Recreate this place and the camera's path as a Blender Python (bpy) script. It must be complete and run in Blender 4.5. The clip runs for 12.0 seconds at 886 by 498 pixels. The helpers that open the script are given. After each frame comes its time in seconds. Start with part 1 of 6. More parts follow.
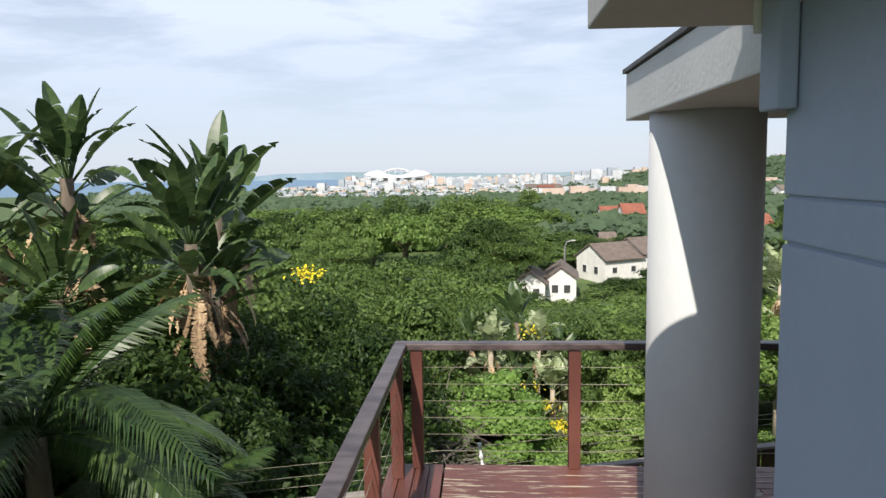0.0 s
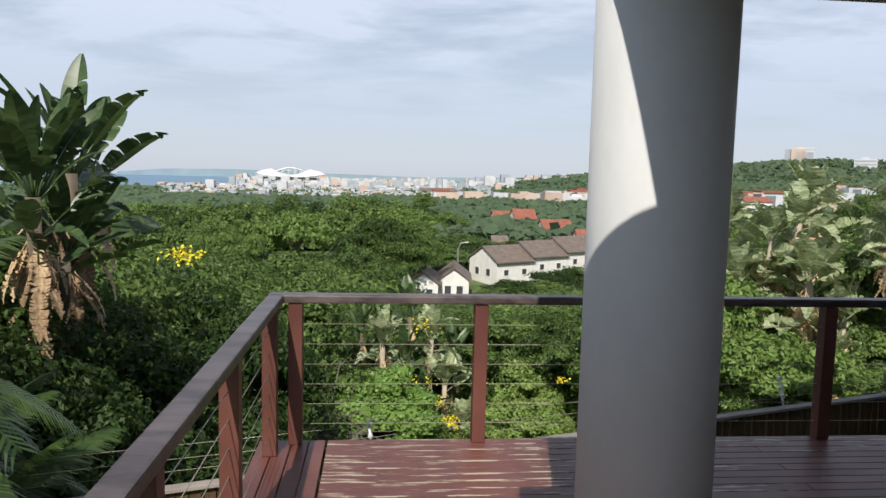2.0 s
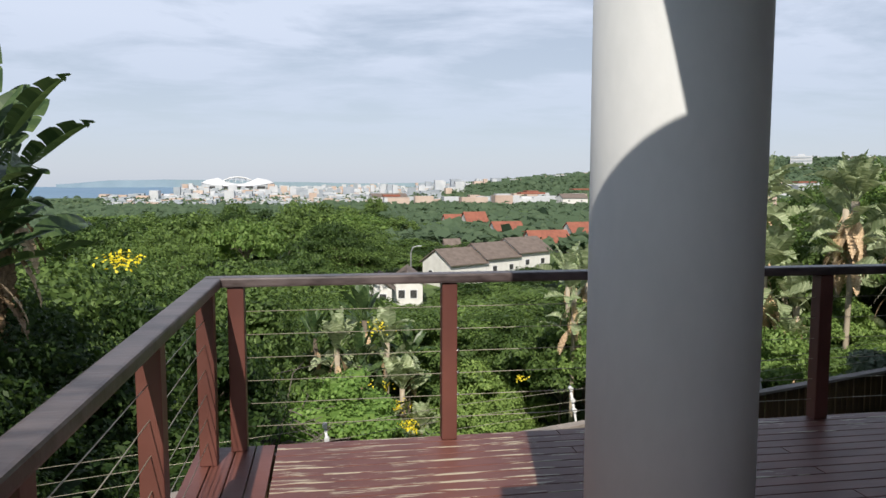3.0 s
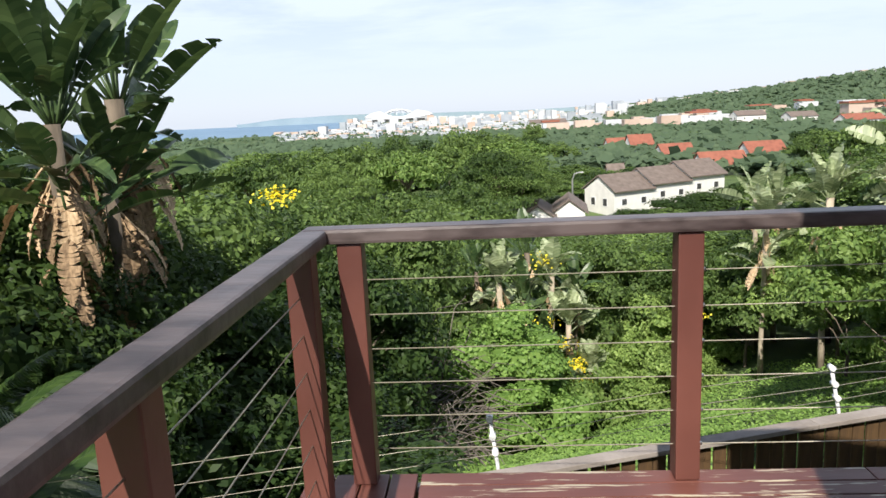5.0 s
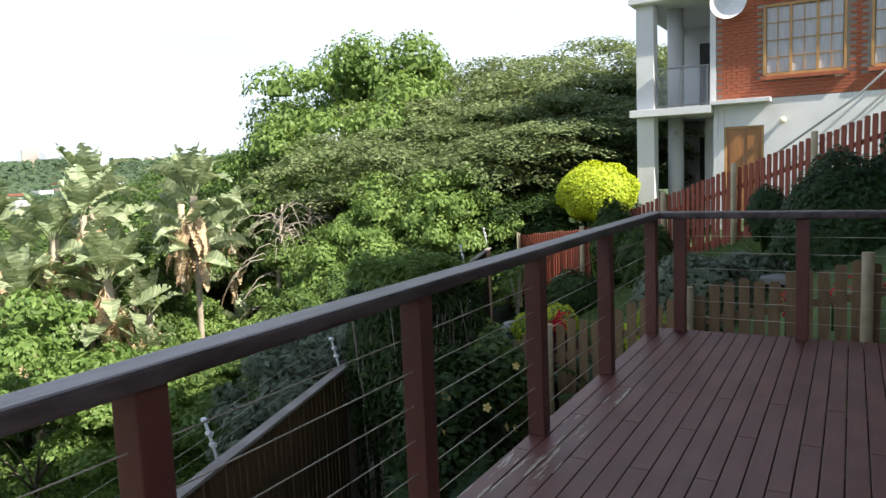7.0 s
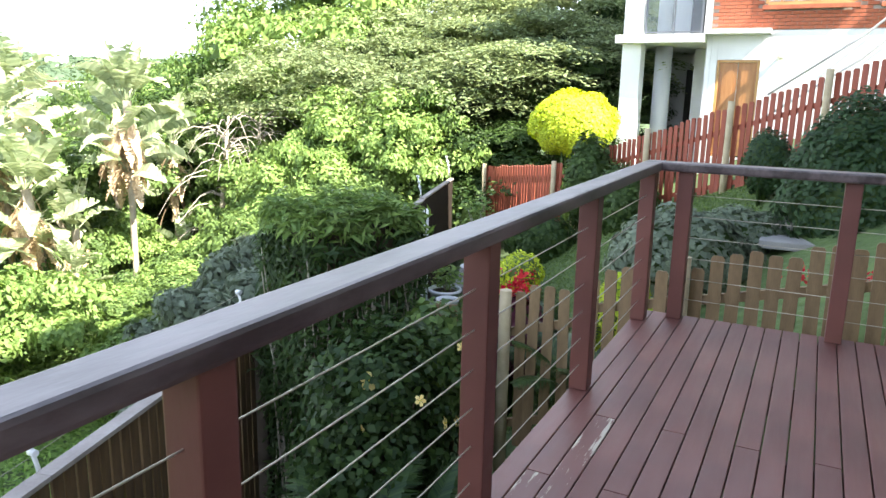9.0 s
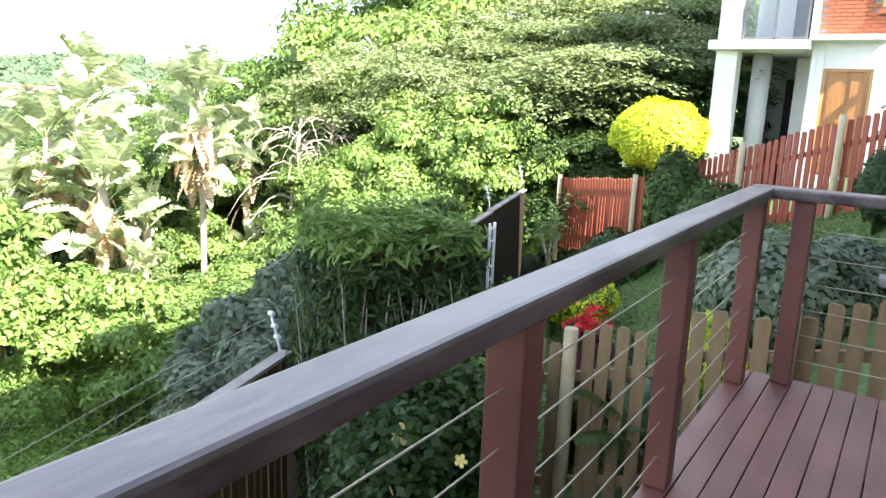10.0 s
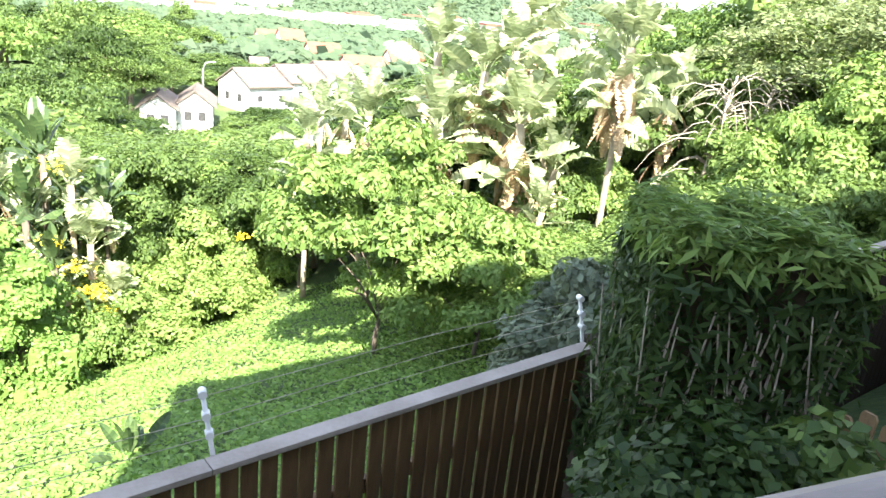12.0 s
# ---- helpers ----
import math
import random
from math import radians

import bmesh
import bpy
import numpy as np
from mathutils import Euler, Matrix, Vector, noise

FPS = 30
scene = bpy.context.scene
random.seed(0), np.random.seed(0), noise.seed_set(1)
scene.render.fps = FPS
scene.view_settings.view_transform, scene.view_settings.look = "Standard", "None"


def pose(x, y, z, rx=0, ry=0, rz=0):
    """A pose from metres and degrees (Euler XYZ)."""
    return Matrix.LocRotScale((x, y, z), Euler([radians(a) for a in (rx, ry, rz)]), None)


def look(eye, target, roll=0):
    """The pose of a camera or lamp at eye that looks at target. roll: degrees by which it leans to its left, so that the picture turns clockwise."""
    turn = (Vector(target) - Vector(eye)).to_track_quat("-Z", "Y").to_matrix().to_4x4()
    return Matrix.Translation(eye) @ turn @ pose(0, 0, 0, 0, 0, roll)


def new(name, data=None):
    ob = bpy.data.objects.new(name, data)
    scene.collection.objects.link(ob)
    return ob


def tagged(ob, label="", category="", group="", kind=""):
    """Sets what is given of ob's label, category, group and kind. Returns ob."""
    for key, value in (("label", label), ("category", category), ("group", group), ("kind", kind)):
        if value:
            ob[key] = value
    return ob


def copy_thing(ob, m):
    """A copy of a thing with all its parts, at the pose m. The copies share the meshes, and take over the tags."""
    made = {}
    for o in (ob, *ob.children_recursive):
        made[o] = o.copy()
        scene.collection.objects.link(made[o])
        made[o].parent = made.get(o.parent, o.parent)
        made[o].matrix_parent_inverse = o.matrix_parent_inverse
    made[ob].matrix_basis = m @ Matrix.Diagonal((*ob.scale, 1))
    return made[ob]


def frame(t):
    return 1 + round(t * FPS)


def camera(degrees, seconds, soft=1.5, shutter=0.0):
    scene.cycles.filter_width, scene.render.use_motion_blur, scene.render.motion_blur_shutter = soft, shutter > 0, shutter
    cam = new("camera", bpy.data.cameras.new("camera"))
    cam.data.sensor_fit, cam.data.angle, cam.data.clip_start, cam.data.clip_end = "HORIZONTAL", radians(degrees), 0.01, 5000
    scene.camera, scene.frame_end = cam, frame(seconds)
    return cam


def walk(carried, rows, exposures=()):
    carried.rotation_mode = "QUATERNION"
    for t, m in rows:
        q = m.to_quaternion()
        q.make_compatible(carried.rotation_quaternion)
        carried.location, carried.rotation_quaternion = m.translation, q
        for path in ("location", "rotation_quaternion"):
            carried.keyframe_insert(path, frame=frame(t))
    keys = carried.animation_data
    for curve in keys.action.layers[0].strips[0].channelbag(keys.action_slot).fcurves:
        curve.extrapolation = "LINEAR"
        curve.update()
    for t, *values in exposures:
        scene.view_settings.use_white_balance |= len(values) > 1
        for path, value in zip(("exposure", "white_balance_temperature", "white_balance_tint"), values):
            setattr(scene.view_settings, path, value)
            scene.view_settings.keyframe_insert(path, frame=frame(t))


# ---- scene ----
cam = camera(63.0, 12.0)
PATH = [
    (0, (0.519, -5.432, 2.298), (0.409, -3.446, 2.089), -0.8),
    (0.5, (0.546, -5.27, 2.162), (0.598, -3.275, 2.022), 1.3),
    (1, (0.524, -5.079, 2.018), (0.822, -3.108, 1.853), 0.3),
    (1.5, (0.489, -4.865, 1.899), (0.665, -2.885, 1.678), -0.8),
    (2, (0.515, -4.662, 1.776), (0.698, -2.681, 1.577), 1.4),
    (2.5, (0.504, -4.448, 1.617), (0.83, -2.482, 1.451), 0.3),
    (2.7, (0.515, -4.329, 1.573), (0.863, -2.367, 1.399), -0.1),
    (4.5, (0.497, -2.946, 1.44), (0.324, -0.971, 1.177), 0.2),
    (5, (0.507, -2.543, 1.393), (0.378, -0.582, 1.023), -2.7),
    (5.5, (0.622, -2.158, 1.388), (1.094, -0.259, 0.972), -3.7),
    (6, (0.824, -1.825, 1.407), (1.845, -0.136, 1.084), -3.1),
    (6.5, (1.056, -1.558, 1.406), (2.586, -0.291, 1.172), -2.2),
    (7, (1.366, -1.39, 1.41), (3.094, -0.407, 1.195), -2.3),
    (7.5, (1.713, -1.232, 1.371), (3.49, -0.352, 1.106), -0.9),
    (9.3, (3.025, -0.771, 1.406), (4.753, 0.132, 0.962), 0.9),
    (9.5, (3.174, -0.707, 1.36), (4.905, 0.187, 0.908), -0.2),
    (10, (3.557, -0.611, 1.384), (5.194, 0.46, 0.966), 2.3),
    (10.5, (3.887, -0.471, 1.367), (5.372, 0.772, 0.868), 5.6),
    (11, (4.152, -0.391, 1.348), (5.385, 1.07, 0.762), 1.4),
    (11.5, (4.444, -0.337, 1.393), (5.38, 1.32, 0.776), 4.0),
    (12, (4.688, -0.277, 1.363), (5.451, 1.465, 0.742), 5.9),
]
EXPOSURES = [(0, 0.3), (1.0, 0.13), (2.7, 0.05), (4.5, 0.0), (5.0, 0.5), (5.5, 0.6), (6.0, 0.55), (6.5, 0.6), (7.0, 1.0), (7.5, 1.35), (9.3, 2.65), (9.5, 2.65), (10.5, 2.75), (12, 2.5)]
walk(cam, [(t, look(eye, target, roll)) for t, eye, target, roll in PATH], EXPOSURES)


def lin(c):
    """sRGB 0..255 to linear."""
    return tuple((v / 255 / 12.92) if v / 255 <= 0.04045 else ((v / 255 + 0.055) / 1.055) ** 2.4 for v in c)


# ---- world, sun, exposure ----
SUN = Vector((-0.20, -1.0, 1.0)).normalized()
world = bpy.data.worlds.new("sky_world")
scene.world = world
world.use_nodes = True
wn, wl = world.node_tree.nodes, world.node_tree.links
wn.clear()
w_out = wn.new("ShaderNodeOutputWorld")
w_bg = wn.new("ShaderNodeBackground")
w_bg.inputs["Strength"].default_value = 0.065
sky = wn.new("ShaderNodeTexSky")
sky.sky_type = "NISHITA"
sky.sun_disc = False
sky.sun_elevation = math.asin(SUN.z)
sky.sun_rotation = math.atan2(SUN.x, SUN.y)
sky.air_density, sky.dust_density, sky.ozone_density = 1.1, 0.5, 2.0
w_tc = wn.new("ShaderNodeTexCoord")
w_sep = wn.new("ShaderNodeSeparateXYZ")
wl.new(w_tc.outputs["Generated"], w_sep.inputs[0])
w_up = wn.new("ShaderNodeMath")
w_up.operation = "MAXIMUM"
wl.new(w_sep.outputs["Z"], w_up.inputs[0])
w_up.inputs[1].default_value = 0.02
w_add = wn.new("ShaderNodeMath")
w_add.operation = "ADD"
wl.new(w_up.outputs[0], w_add.inputs[0])
w_add.inputs[1].default_value = 0.10
w_div = wn.new("ShaderNodeVectorMath")
w_div.operation = "DIVIDE"
w_comb = wn.new("ShaderNodeCombineXYZ")
for k in range(3):
    wl.new(w_add.outputs[0], w_comb.inputs[k])
wl.new(w_tc.outputs["Generated"], w_div.inputs[0])
wl.new(w_comb.outputs[0], w_div.inputs[1])
w_no = wn.new("ShaderNodeTexNoise")
w_no.inputs["Scale"].default_value = 1.1
w_no.inputs["Detail"].default_value = 9
w_no.inputs["Roughness"].default_value = 0.58
w_no.inputs["Distortion"].default_value = 0.25
w_map = wn.new("ShaderNodeMapping")
w_map.inputs["Scale"].default_value = (0.9, 1.2, 1.0)
w_map.inputs["Location"].default_value = (3.1, 1.7, 0.4)
wl.new(w_div.outputs[0], w_map.inputs[0])
wl.new(w_map.outputs[0], w_no.inputs["Vector"])
w_ramp = wn.new("ShaderNodeMapRange")
w_ramp.inputs[1].default_value, w_ramp.inputs[2].default_value = 0.38, 0.54
w_ramp.inputs[3].default_value, w_ramp.inputs[4].default_value = 0.60, 1.0
wl.new(w_no.outputs["Fac"], w_ramp.inputs[0])
w_mix = wn.new("ShaderNodeMix")
w_mix.data_type = "RGBA"
w_thin = wn.new("ShaderNodeMapRange")
w_thin.inputs[1].default_value, w_thin.inputs[2].default_value = 0.40, 0.75
w_thin.inputs[3].default_value, w_thin.inputs[4].default_value = 1.0, 0.12
wl.new(w_sep.outputs["Z"], w_thin.inputs[0])
w_fac = wn.new("ShaderNodeMath")
w_fac.operation = "MULTIPLY"
w_hz = wn.new("ShaderNodeMapRange")
w_hz.inputs[1].default_value, w_hz.inputs[2].default_value = 0.04, 0.20
w_hm = wn.new("ShaderNodeMix")
wl.new(w_sep.outputs["Z"], w_hz.inputs[0])
wl.new(w_hz.outputs[0], w_hm.inputs["Factor"])
w_hm.inputs["A"].default_value = 0.68
wl.new(w_ramp.outputs[0], w_hm.inputs["B"])
wl.new(w_hm.outputs["Result"], w_fac.inputs[0])
wl.new(w_thin.outputs[0], w_fac.inputs[1])
wl.new(w_fac.outputs[0], w_mix.inputs["Factor"])
wl.new(sky.outputs[0], w_mix.inputs["A"])
w_mix.inputs["B"].default_value = (10.2, 11.4, 13.8, 1)
wl.new(w_mix.outputs["Result"], w_bg.inputs[0])
wl.new(w_bg.outputs[0], w_out.inputs[0])

sun_data = bpy.data.lights.new("sun", "SUN")
sun_data.energy, sun_data.angle, sun_data.color = 5.0, radians(0.53), (1.0, 0.94, 0.84)
sun_lamp = new("sun", sun_data)
sun_lamp.matrix_world = look(SUN * 50, (0, 0, 0))


# ---- materials ----
def nodes_of(name):
    m = bpy.data.materials.new(name)
    m.use_nodes = True
    t = m.node_tree
    return m, t.nodes, t.links, t.nodes["Principled BSDF"]


def ramp(nt, links, src, stops):
    r = nt.new("ShaderNodeValToRGB")
    e = r.color_ramp.elements
    while len(e) < len(stops):
        e.new(0.5)
    for el, (p, c) in zip(e, stops):
        el.position, el.color = p, (*c, 1)
    links.new(src, r.inputs[0])
    return r.outputs[0]


def noisy(name, c1, c2, scale=4.0, rough=0.6, bump=0.15, fine=60.0, metallic=0.0, stretch=(1, 1, 1), spec=0.5, spread=0.25):
    """Two colours over a broad noise, a finer one in relief and gloss."""
    m, n, l, b = nodes_of(name)
    tc = n.new("ShaderNodeTexCoord")
    mp = n.new("ShaderNodeMapping")
    mp.inputs["Scale"].default_value = stretch
    l.new(tc.outputs["Object"], mp.inputs[0])
    big = n.new("ShaderNodeTexNoise")
    big.inputs["Scale"].default_value, big.inputs["Detail"].default_value = scale, 6
    l.new(mp.outputs[0], big.inputs["Vector"])
    small = n.new("ShaderNodeTexNoise")
    small.inputs["Scale"].default_value, small.inputs["Detail"].default_value = fine, 4
    l.new(mp.outputs[0], small.inputs["Vector"])
    ad = n.new("ShaderNodeMath")
    ad.operation = "MULTIPLY_ADD"
    l.new(small.outputs[0], ad.inputs[0])
    ad.inputs[1].default_value = 0.3
    l.new(big.outputs[0], ad.inputs[2])
    col = ramp(n, l, ad.outputs[0], [(0.65 - spread, c1), (0.65 + spread, c2)])
    l.new(col, b.inputs["Base Color"])
    rr = n.new("ShaderNodeMapRange")
    rr.inputs[3].default_value, rr.inputs[4].default_value = max(rough - 0.12, 0.05), min(rough + 0.12, 1)
    l.new(small.outputs[0], rr.inputs[0])
    l.new(rr.outputs[0], b.inputs["Roughness"])
    b.inputs["Metallic"].default_value = metallic
    b.inputs["Specular IOR Level"].default_value = spec
    bp = n.new("ShaderNodeBump")
    bp.inputs["Strength"].default_value, bp.inputs["Distance"].default_value = bump, 0.01
    l.new(small.outputs[0], bp.inputs["Height"])
    l.new(bp.outputs[0], b.inputs["Normal"])
    return m


def leafy(name, dark, light, glow=0.3, rough=0.55, tip=None, spec=0.25):
    """Leaf: colour varies from leaf to leaf, some light passes through."""
    m, n, l, b = nodes_of(name)
    g = n.new("ShaderNodeNewGeometry")
    o = n.new("ShaderNodeObjectInfo")
    ad = n.new("ShaderNodeMath")
    ad.operation = "MULTIPLY_ADD"
    l.new(o.outputs["Random"], ad.inputs[0])
    ad.inputs[1].default_value = 0.35
    mu = n.new("ShaderNodeMath")
    mu.operation = "MULTIPLY"
    mu.inputs[1].default_value = 0.65
    l.new(g.outputs["Random Per Island"], mu.inputs[0])
    l.new(mu.outputs[0], ad.inputs[2])
    mid = tuple((p + q) / 2 for p, q in zip(dark, light))
    stops = [(0.0, dark), (0.55, mid), (0.95, light)]
    if tip:
        stops[-1] = (0.9, light)
        stops.append((0.985, tip))
    col = ramp(n, l, ad.outputs[0], stops)
    l.new(col, b.inputs["Base Color"])
    b.inputs["Roughness"].default_value = rough
    b.inputs["Specular IOR Level"].default_value = spec
    tr = n.new("ShaderNodeBsdfTranslucent")
    hs = n.new("ShaderNodeHueSaturation")
    hs.inputs["Hue"].default_value, hs.inputs["Saturation"].default_value, hs.inputs["Value"].default_value = 0.485, 1.1, 1.5
    l.new(col, hs.inputs["Color"])
    l.new(hs.outputs[0], tr.inputs[0])
    mx = n.new("ShaderNodeMixShader")
    mx.inputs[0].default_value = glow
    l.new(b.outputs[0], mx.inputs[1])
    l.new(tr.outputs[0], mx.inputs[2])
    l.new(mx.outputs[0], n["Material Output"].inputs[0])
    return m


def deck_paint(name, bare=0.0, dark=False):
    """Red-brown timber paint, scuffed along the grain; bare: how much of it has flaked to grey wood."""
    m, n, l, b = nodes_of(name)
    tc = n.new("ShaderNodeTexCoord")
    mp = n.new("ShaderNodeMapping")
    mp.inputs["Scale"].default_value = (1.2, 14.0, 6.0)
    l.new(tc.outputs["Object"], mp.inputs[0])
    ob = n.new("ShaderNodeObjectInfo")
    no = n.new("ShaderNodeTexNoise")
    no.noise_dimensions = "4D"
    no.inputs["Scale"].default_value, no.inputs["Detail"].default_value, no.inputs["Roughness"].default_value = 2.2, 8, 0.65
    l.new(mp.outputs[0], no.inputs["Vector"])
    l.new(ob.outputs["Random"], no.inputs["W"])
    broad = n.new("ShaderNodeTexNoise")
    broad.inputs["Scale"].default_value, broad.inputs["Detail"].default_value = 1.6, 5
    l.new(tc.outputs["Object"], broad.inputs["Vector"])
    a, c = ((0.085, 0.028, 0.022), (0.165, 0.060, 0.045)) if not dark else ((0.045, 0.018, 0.015), (0.095, 0.036, 0.028))
    base = ramp(n, l, broad.outputs[0], [(0.3, a), (0.7, c)])
    if bare:
        st = n.new("ShaderNodeMapRange")
        st.inputs[1].default_value, st.inputs[2].default_value = 0.73 - bare, 0.76 - bare
        l.new(no.outputs[0], st.inputs[0])
        mix = n.new("ShaderNodeMix")
        mix.data_type = "RGBA"
        l.new(st.outputs[0], mix.inputs["Factor"])
        l.new(base, mix.inputs["A"])
        mix.inputs["B"].default_value = (0.42, 0.36, 0.27, 1)
        base = mix.outputs["Result"]
    l.new(base, b.inputs["Base Color"])
    rr = n.new("ShaderNodeMapRange")
    rr.inputs[3].default_value, rr.inputs[4].default_value = 0.32, 0.62
    l.new(no.outputs[0], rr.inputs[0])
    l.new(rr.outputs[0], b.inputs["Roughness"])
    bp = n.new("ShaderNodeBump")
    bp.inputs["Strength"].default_value, bp.inputs["Distance"].default_value = 0.25, 0.004
    l.new(no.outputs[0], bp.inputs["Height"])
    l.new(bp.outputs[0], b.inputs["Normal"])
    return m


M = {}
M["white"] = noisy("white_plaster", (0.60, 0.60, 0.59), (0.74, 0.74, 0.73), 1.3, 0.75, 0.25, 45)
M["column"] = noisy("column_paint", (0.50, 0.51, 0.51), (0.60, 0.60, 0.60), 2.5, 0.7, 0.12, 30, stretch=(1, 1, 0.5))
M["soffit"] = noisy("soffit_paint", (0.46, 0.44, 0.42), (0.60, 0.58, 0.55), 1.0, 0.8, 0.2, 40)
# pale wall paint with the blue of open shade mixed into its colour
M["wall_shade_blue"] = noisy("wall_paint_blue_shade", (0.32, 0.385, 0.50), (0.38, 0.445, 0.56), 1.3, 0.75, 0.2, 45)
M["flash"] = noisy("roof_flashing", (0.04, 0.04, 0.04), (0.09, 0.09, 0.09), 5, 0.6)
M["deck"] = deck_paint("deck_paint")
M["deck_worn"] = deck_paint("deck_paint_flaked", 0.17)
M["joist"] = deck_paint("joist_paint", 0.0, True)
M["rail"] = noisy("weathered_rail_paint", (0.036, 0.025, 0.025), (0.115, 0.090, 0.088), 6.0, 0.40, 0.14, 24, stretch=(0.5, 1.5, 1.5), spec=0.5, spread=0.16)
M["post"] = deck_paint("post_paint", 0.0)
M["wire"] = noisy("steel_wire", (0.32, 0.29, 0.22), (0.48, 0.44, 0.35), 8, 0.45, 0.1, 80, 0.4)
M["bolt"] = noisy("steel_bolt", (0.35, 0.35, 0.34), (0.5, 0.5, 0.48), 8, 0.4, 0.1, 80, 0.9)
M["fence"] = noisy("stained_fence", (0.050, 0.028, 0.014), (0.15, 0.085, 0.032), 3, 0.75, 0.3, 40, stretch=(3, 3, 0.6))
# brown boards of the far fence, shade put into the base colour
M["fence_far"] = noisy("shaded_brown_board", (0.016, 0.011, 0.008), (0.030, 0.022, 0.016), 2, 0.9, 0.2, 40, spec=0.15)
M["cap"] = noisy("weathered_cap", (0.20, 0.17, 0.15), (0.36, 0.32, 0.29), 3, 0.8, 0.3, 40)
M["picket"] = noisy("tan_picket", (0.13, 0.082, 0.040), (0.30, 0.20, 0.10), 3, 0.75, 0.3, 40, stretch=(3, 3, 0.5))
M["redwood"] = noisy("red_fence_stain", (0.15, 0.030, 0.014), (0.31, 0.068, 0.031), 2.5, 0.6, 0.25, 40, stretch=(3, 3, 0.5))
M["pole"] = noisy("pale_gum_pole", (0.33, 0.27, 0.15), (0.48, 0.40, 0.26), 5, 0.8, 0.3, 30)
M["concrete"] = noisy("concrete", (0.20, 0.19, 0.18), (0.34, 0.33, 0.31), 3, 0.85, 0.3, 50)
M["brick"] = noisy("face_brick", (0.26, 0.065, 0.030), (0.46, 0.14, 0.065), 6, 0.8, 0.4, 40)
M["mortar"] = noisy("mortar", (0.30, 0.26, 0.22), (0.42, 0.38, 0.33), 6, 0.9, 0.4, 60)
M["door"] = noisy("varnished_door", (0.24, 0.10, 0.03), (0.42, 0.20, 0.07), 2.5, 0.4, 0.1, 30, stretch=(4, 4, 0.5))
M["frame"] = noisy("varnished_frame", (0.36, 0.19, 0.06), (0.52, 0.30, 0.11), 3, 0.45, 0.1, 30)
M["steel"] = noisy("painted_steel", (0.10, 0.11, 0.12), (0.17, 0.18, 0.19), 5, 0.4, 0.1, 60, 0.3)
M["rail_grey"] = noisy("grey_handrail", (0.30, 0.30, 0.30), (0.45, 0.45, 0.45), 5, 0.4, 0.1, 60, 0.3)
M["pale"] = noisy("pale_plastic", (0.62, 0.63, 0.64), (0.78, 0.78, 0.78), 5, 0.4, 0.08, 40)
M["dark"] = noisy("dark_room", (0.03, 0.03, 0.03), (0.06, 0.06, 0.06), 3, 0.8)
M["curtain"] = noisy("curtain", (0.42, 0.42, 0.44), (0.60, 0.60, 0.62), 8, 0.9, 0.3, 40, stretch=(6, 6, 0.3))
M["soil"] = noisy("soil", (0.035, 0.025, 0.016), (0.10, 0.07, 0.045), 2, 0.95, 0.5, 30)
M["bark"] = noisy("bark", (0.07, 0.055, 0.04), (0.20, 0.16, 0.12), 6, 0.9, 0.5, 30, stretch=(1, 1, 0.3))
M["palebark"] = noisy("pale_bark", (0.26, 0.21, 0.15), (0.50, 0.43, 0.33), 5, 0.85, 0.4, 30, stretch=(1, 1, 0.6))
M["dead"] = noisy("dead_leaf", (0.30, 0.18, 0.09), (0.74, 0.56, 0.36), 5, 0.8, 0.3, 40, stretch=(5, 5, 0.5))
# the same dead leaf, darkened for the shade on the seaward plants
M["dead_dimmed"] = noisy("dead_leaf_dimmed", (0.10, 0.060, 0.032), (0.42, 0.29, 0.17), 4, 0.85, 0.3, 40, stretch=(5, 5, 0.5))
M["roof_grey"] = noisy("brown_roof_tiles", (0.115, 0.090, 0.076), (0.21, 0.165, 0.14), 1.5, 0.8, 0.3, 8)
M["roof_red"] = noisy("red_roof_tiles", (0.20, 0.065, 0.042), (0.33, 0.12, 0.075), 1.0, 0.8, 0.3, 8)
M["house"] = noisy("house_plaster", (0.66, 0.64, 0.60), (0.80, 0.78, 0.74), 1.0, 0.8, 0.1, 8)
# white of the far buildings, dulled in colour for distance haze
M["cityw"] = noisy("city_white_hazed", (0.42, 0.44, 0.47), (0.62, 0.62, 0.63), 0.05, 0.8, 0.0, 1)
M["citygrey"] = noisy("city_grey", (0.26, 0.29, 0.33), (0.42, 0.45, 0.49), 0.05, 0.8, 0.0, 1)
M["citytan"] = noisy("city_tan", (0.42, 0.30, 0.24), (0.60, 0.48, 0.40), 0.05, 0.8, 0.0, 1)
M["sea"] = noisy("sea", (0.10, 0.19, 0.29), (0.14, 0.24, 0.35), 0.002, 0.5, 0.0, 0.02)
# distance haze over the headland is put into this blue-grey
M["haze_land"] = noisy("hazed_headland", (0.22, 0.30, 0.36), (0.28, 0.36, 0.42), 0.01, 0.95, 0.0, 0.1)
M["leaf"] = leafy("broad_leaf", (0.040, 0.078, 0.022), (0.18, 0.265, 0.072))
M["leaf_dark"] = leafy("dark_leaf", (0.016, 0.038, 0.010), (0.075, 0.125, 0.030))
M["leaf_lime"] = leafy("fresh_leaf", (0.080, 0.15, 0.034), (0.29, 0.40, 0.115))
M["leaf_grey"] = leafy("grey_leaf", (0.085, 0.110, 0.072), (0.20, 0.245, 0.16))
M["leaf_acacia"] = leafy("fine_leaf", (0.080, 0.115, 0.050), (0.31, 0.37, 0.165), 0.3)
M["leaf_yellow"] = leafy("golden_leaf", (0.24, 0.34, 0.02), (0.72, 0.78, 0.08))
M["ivy"] = leafy("creeper_leaf", (0.095, 0.185, 0.040), (0.33, 0.49, 0.13))
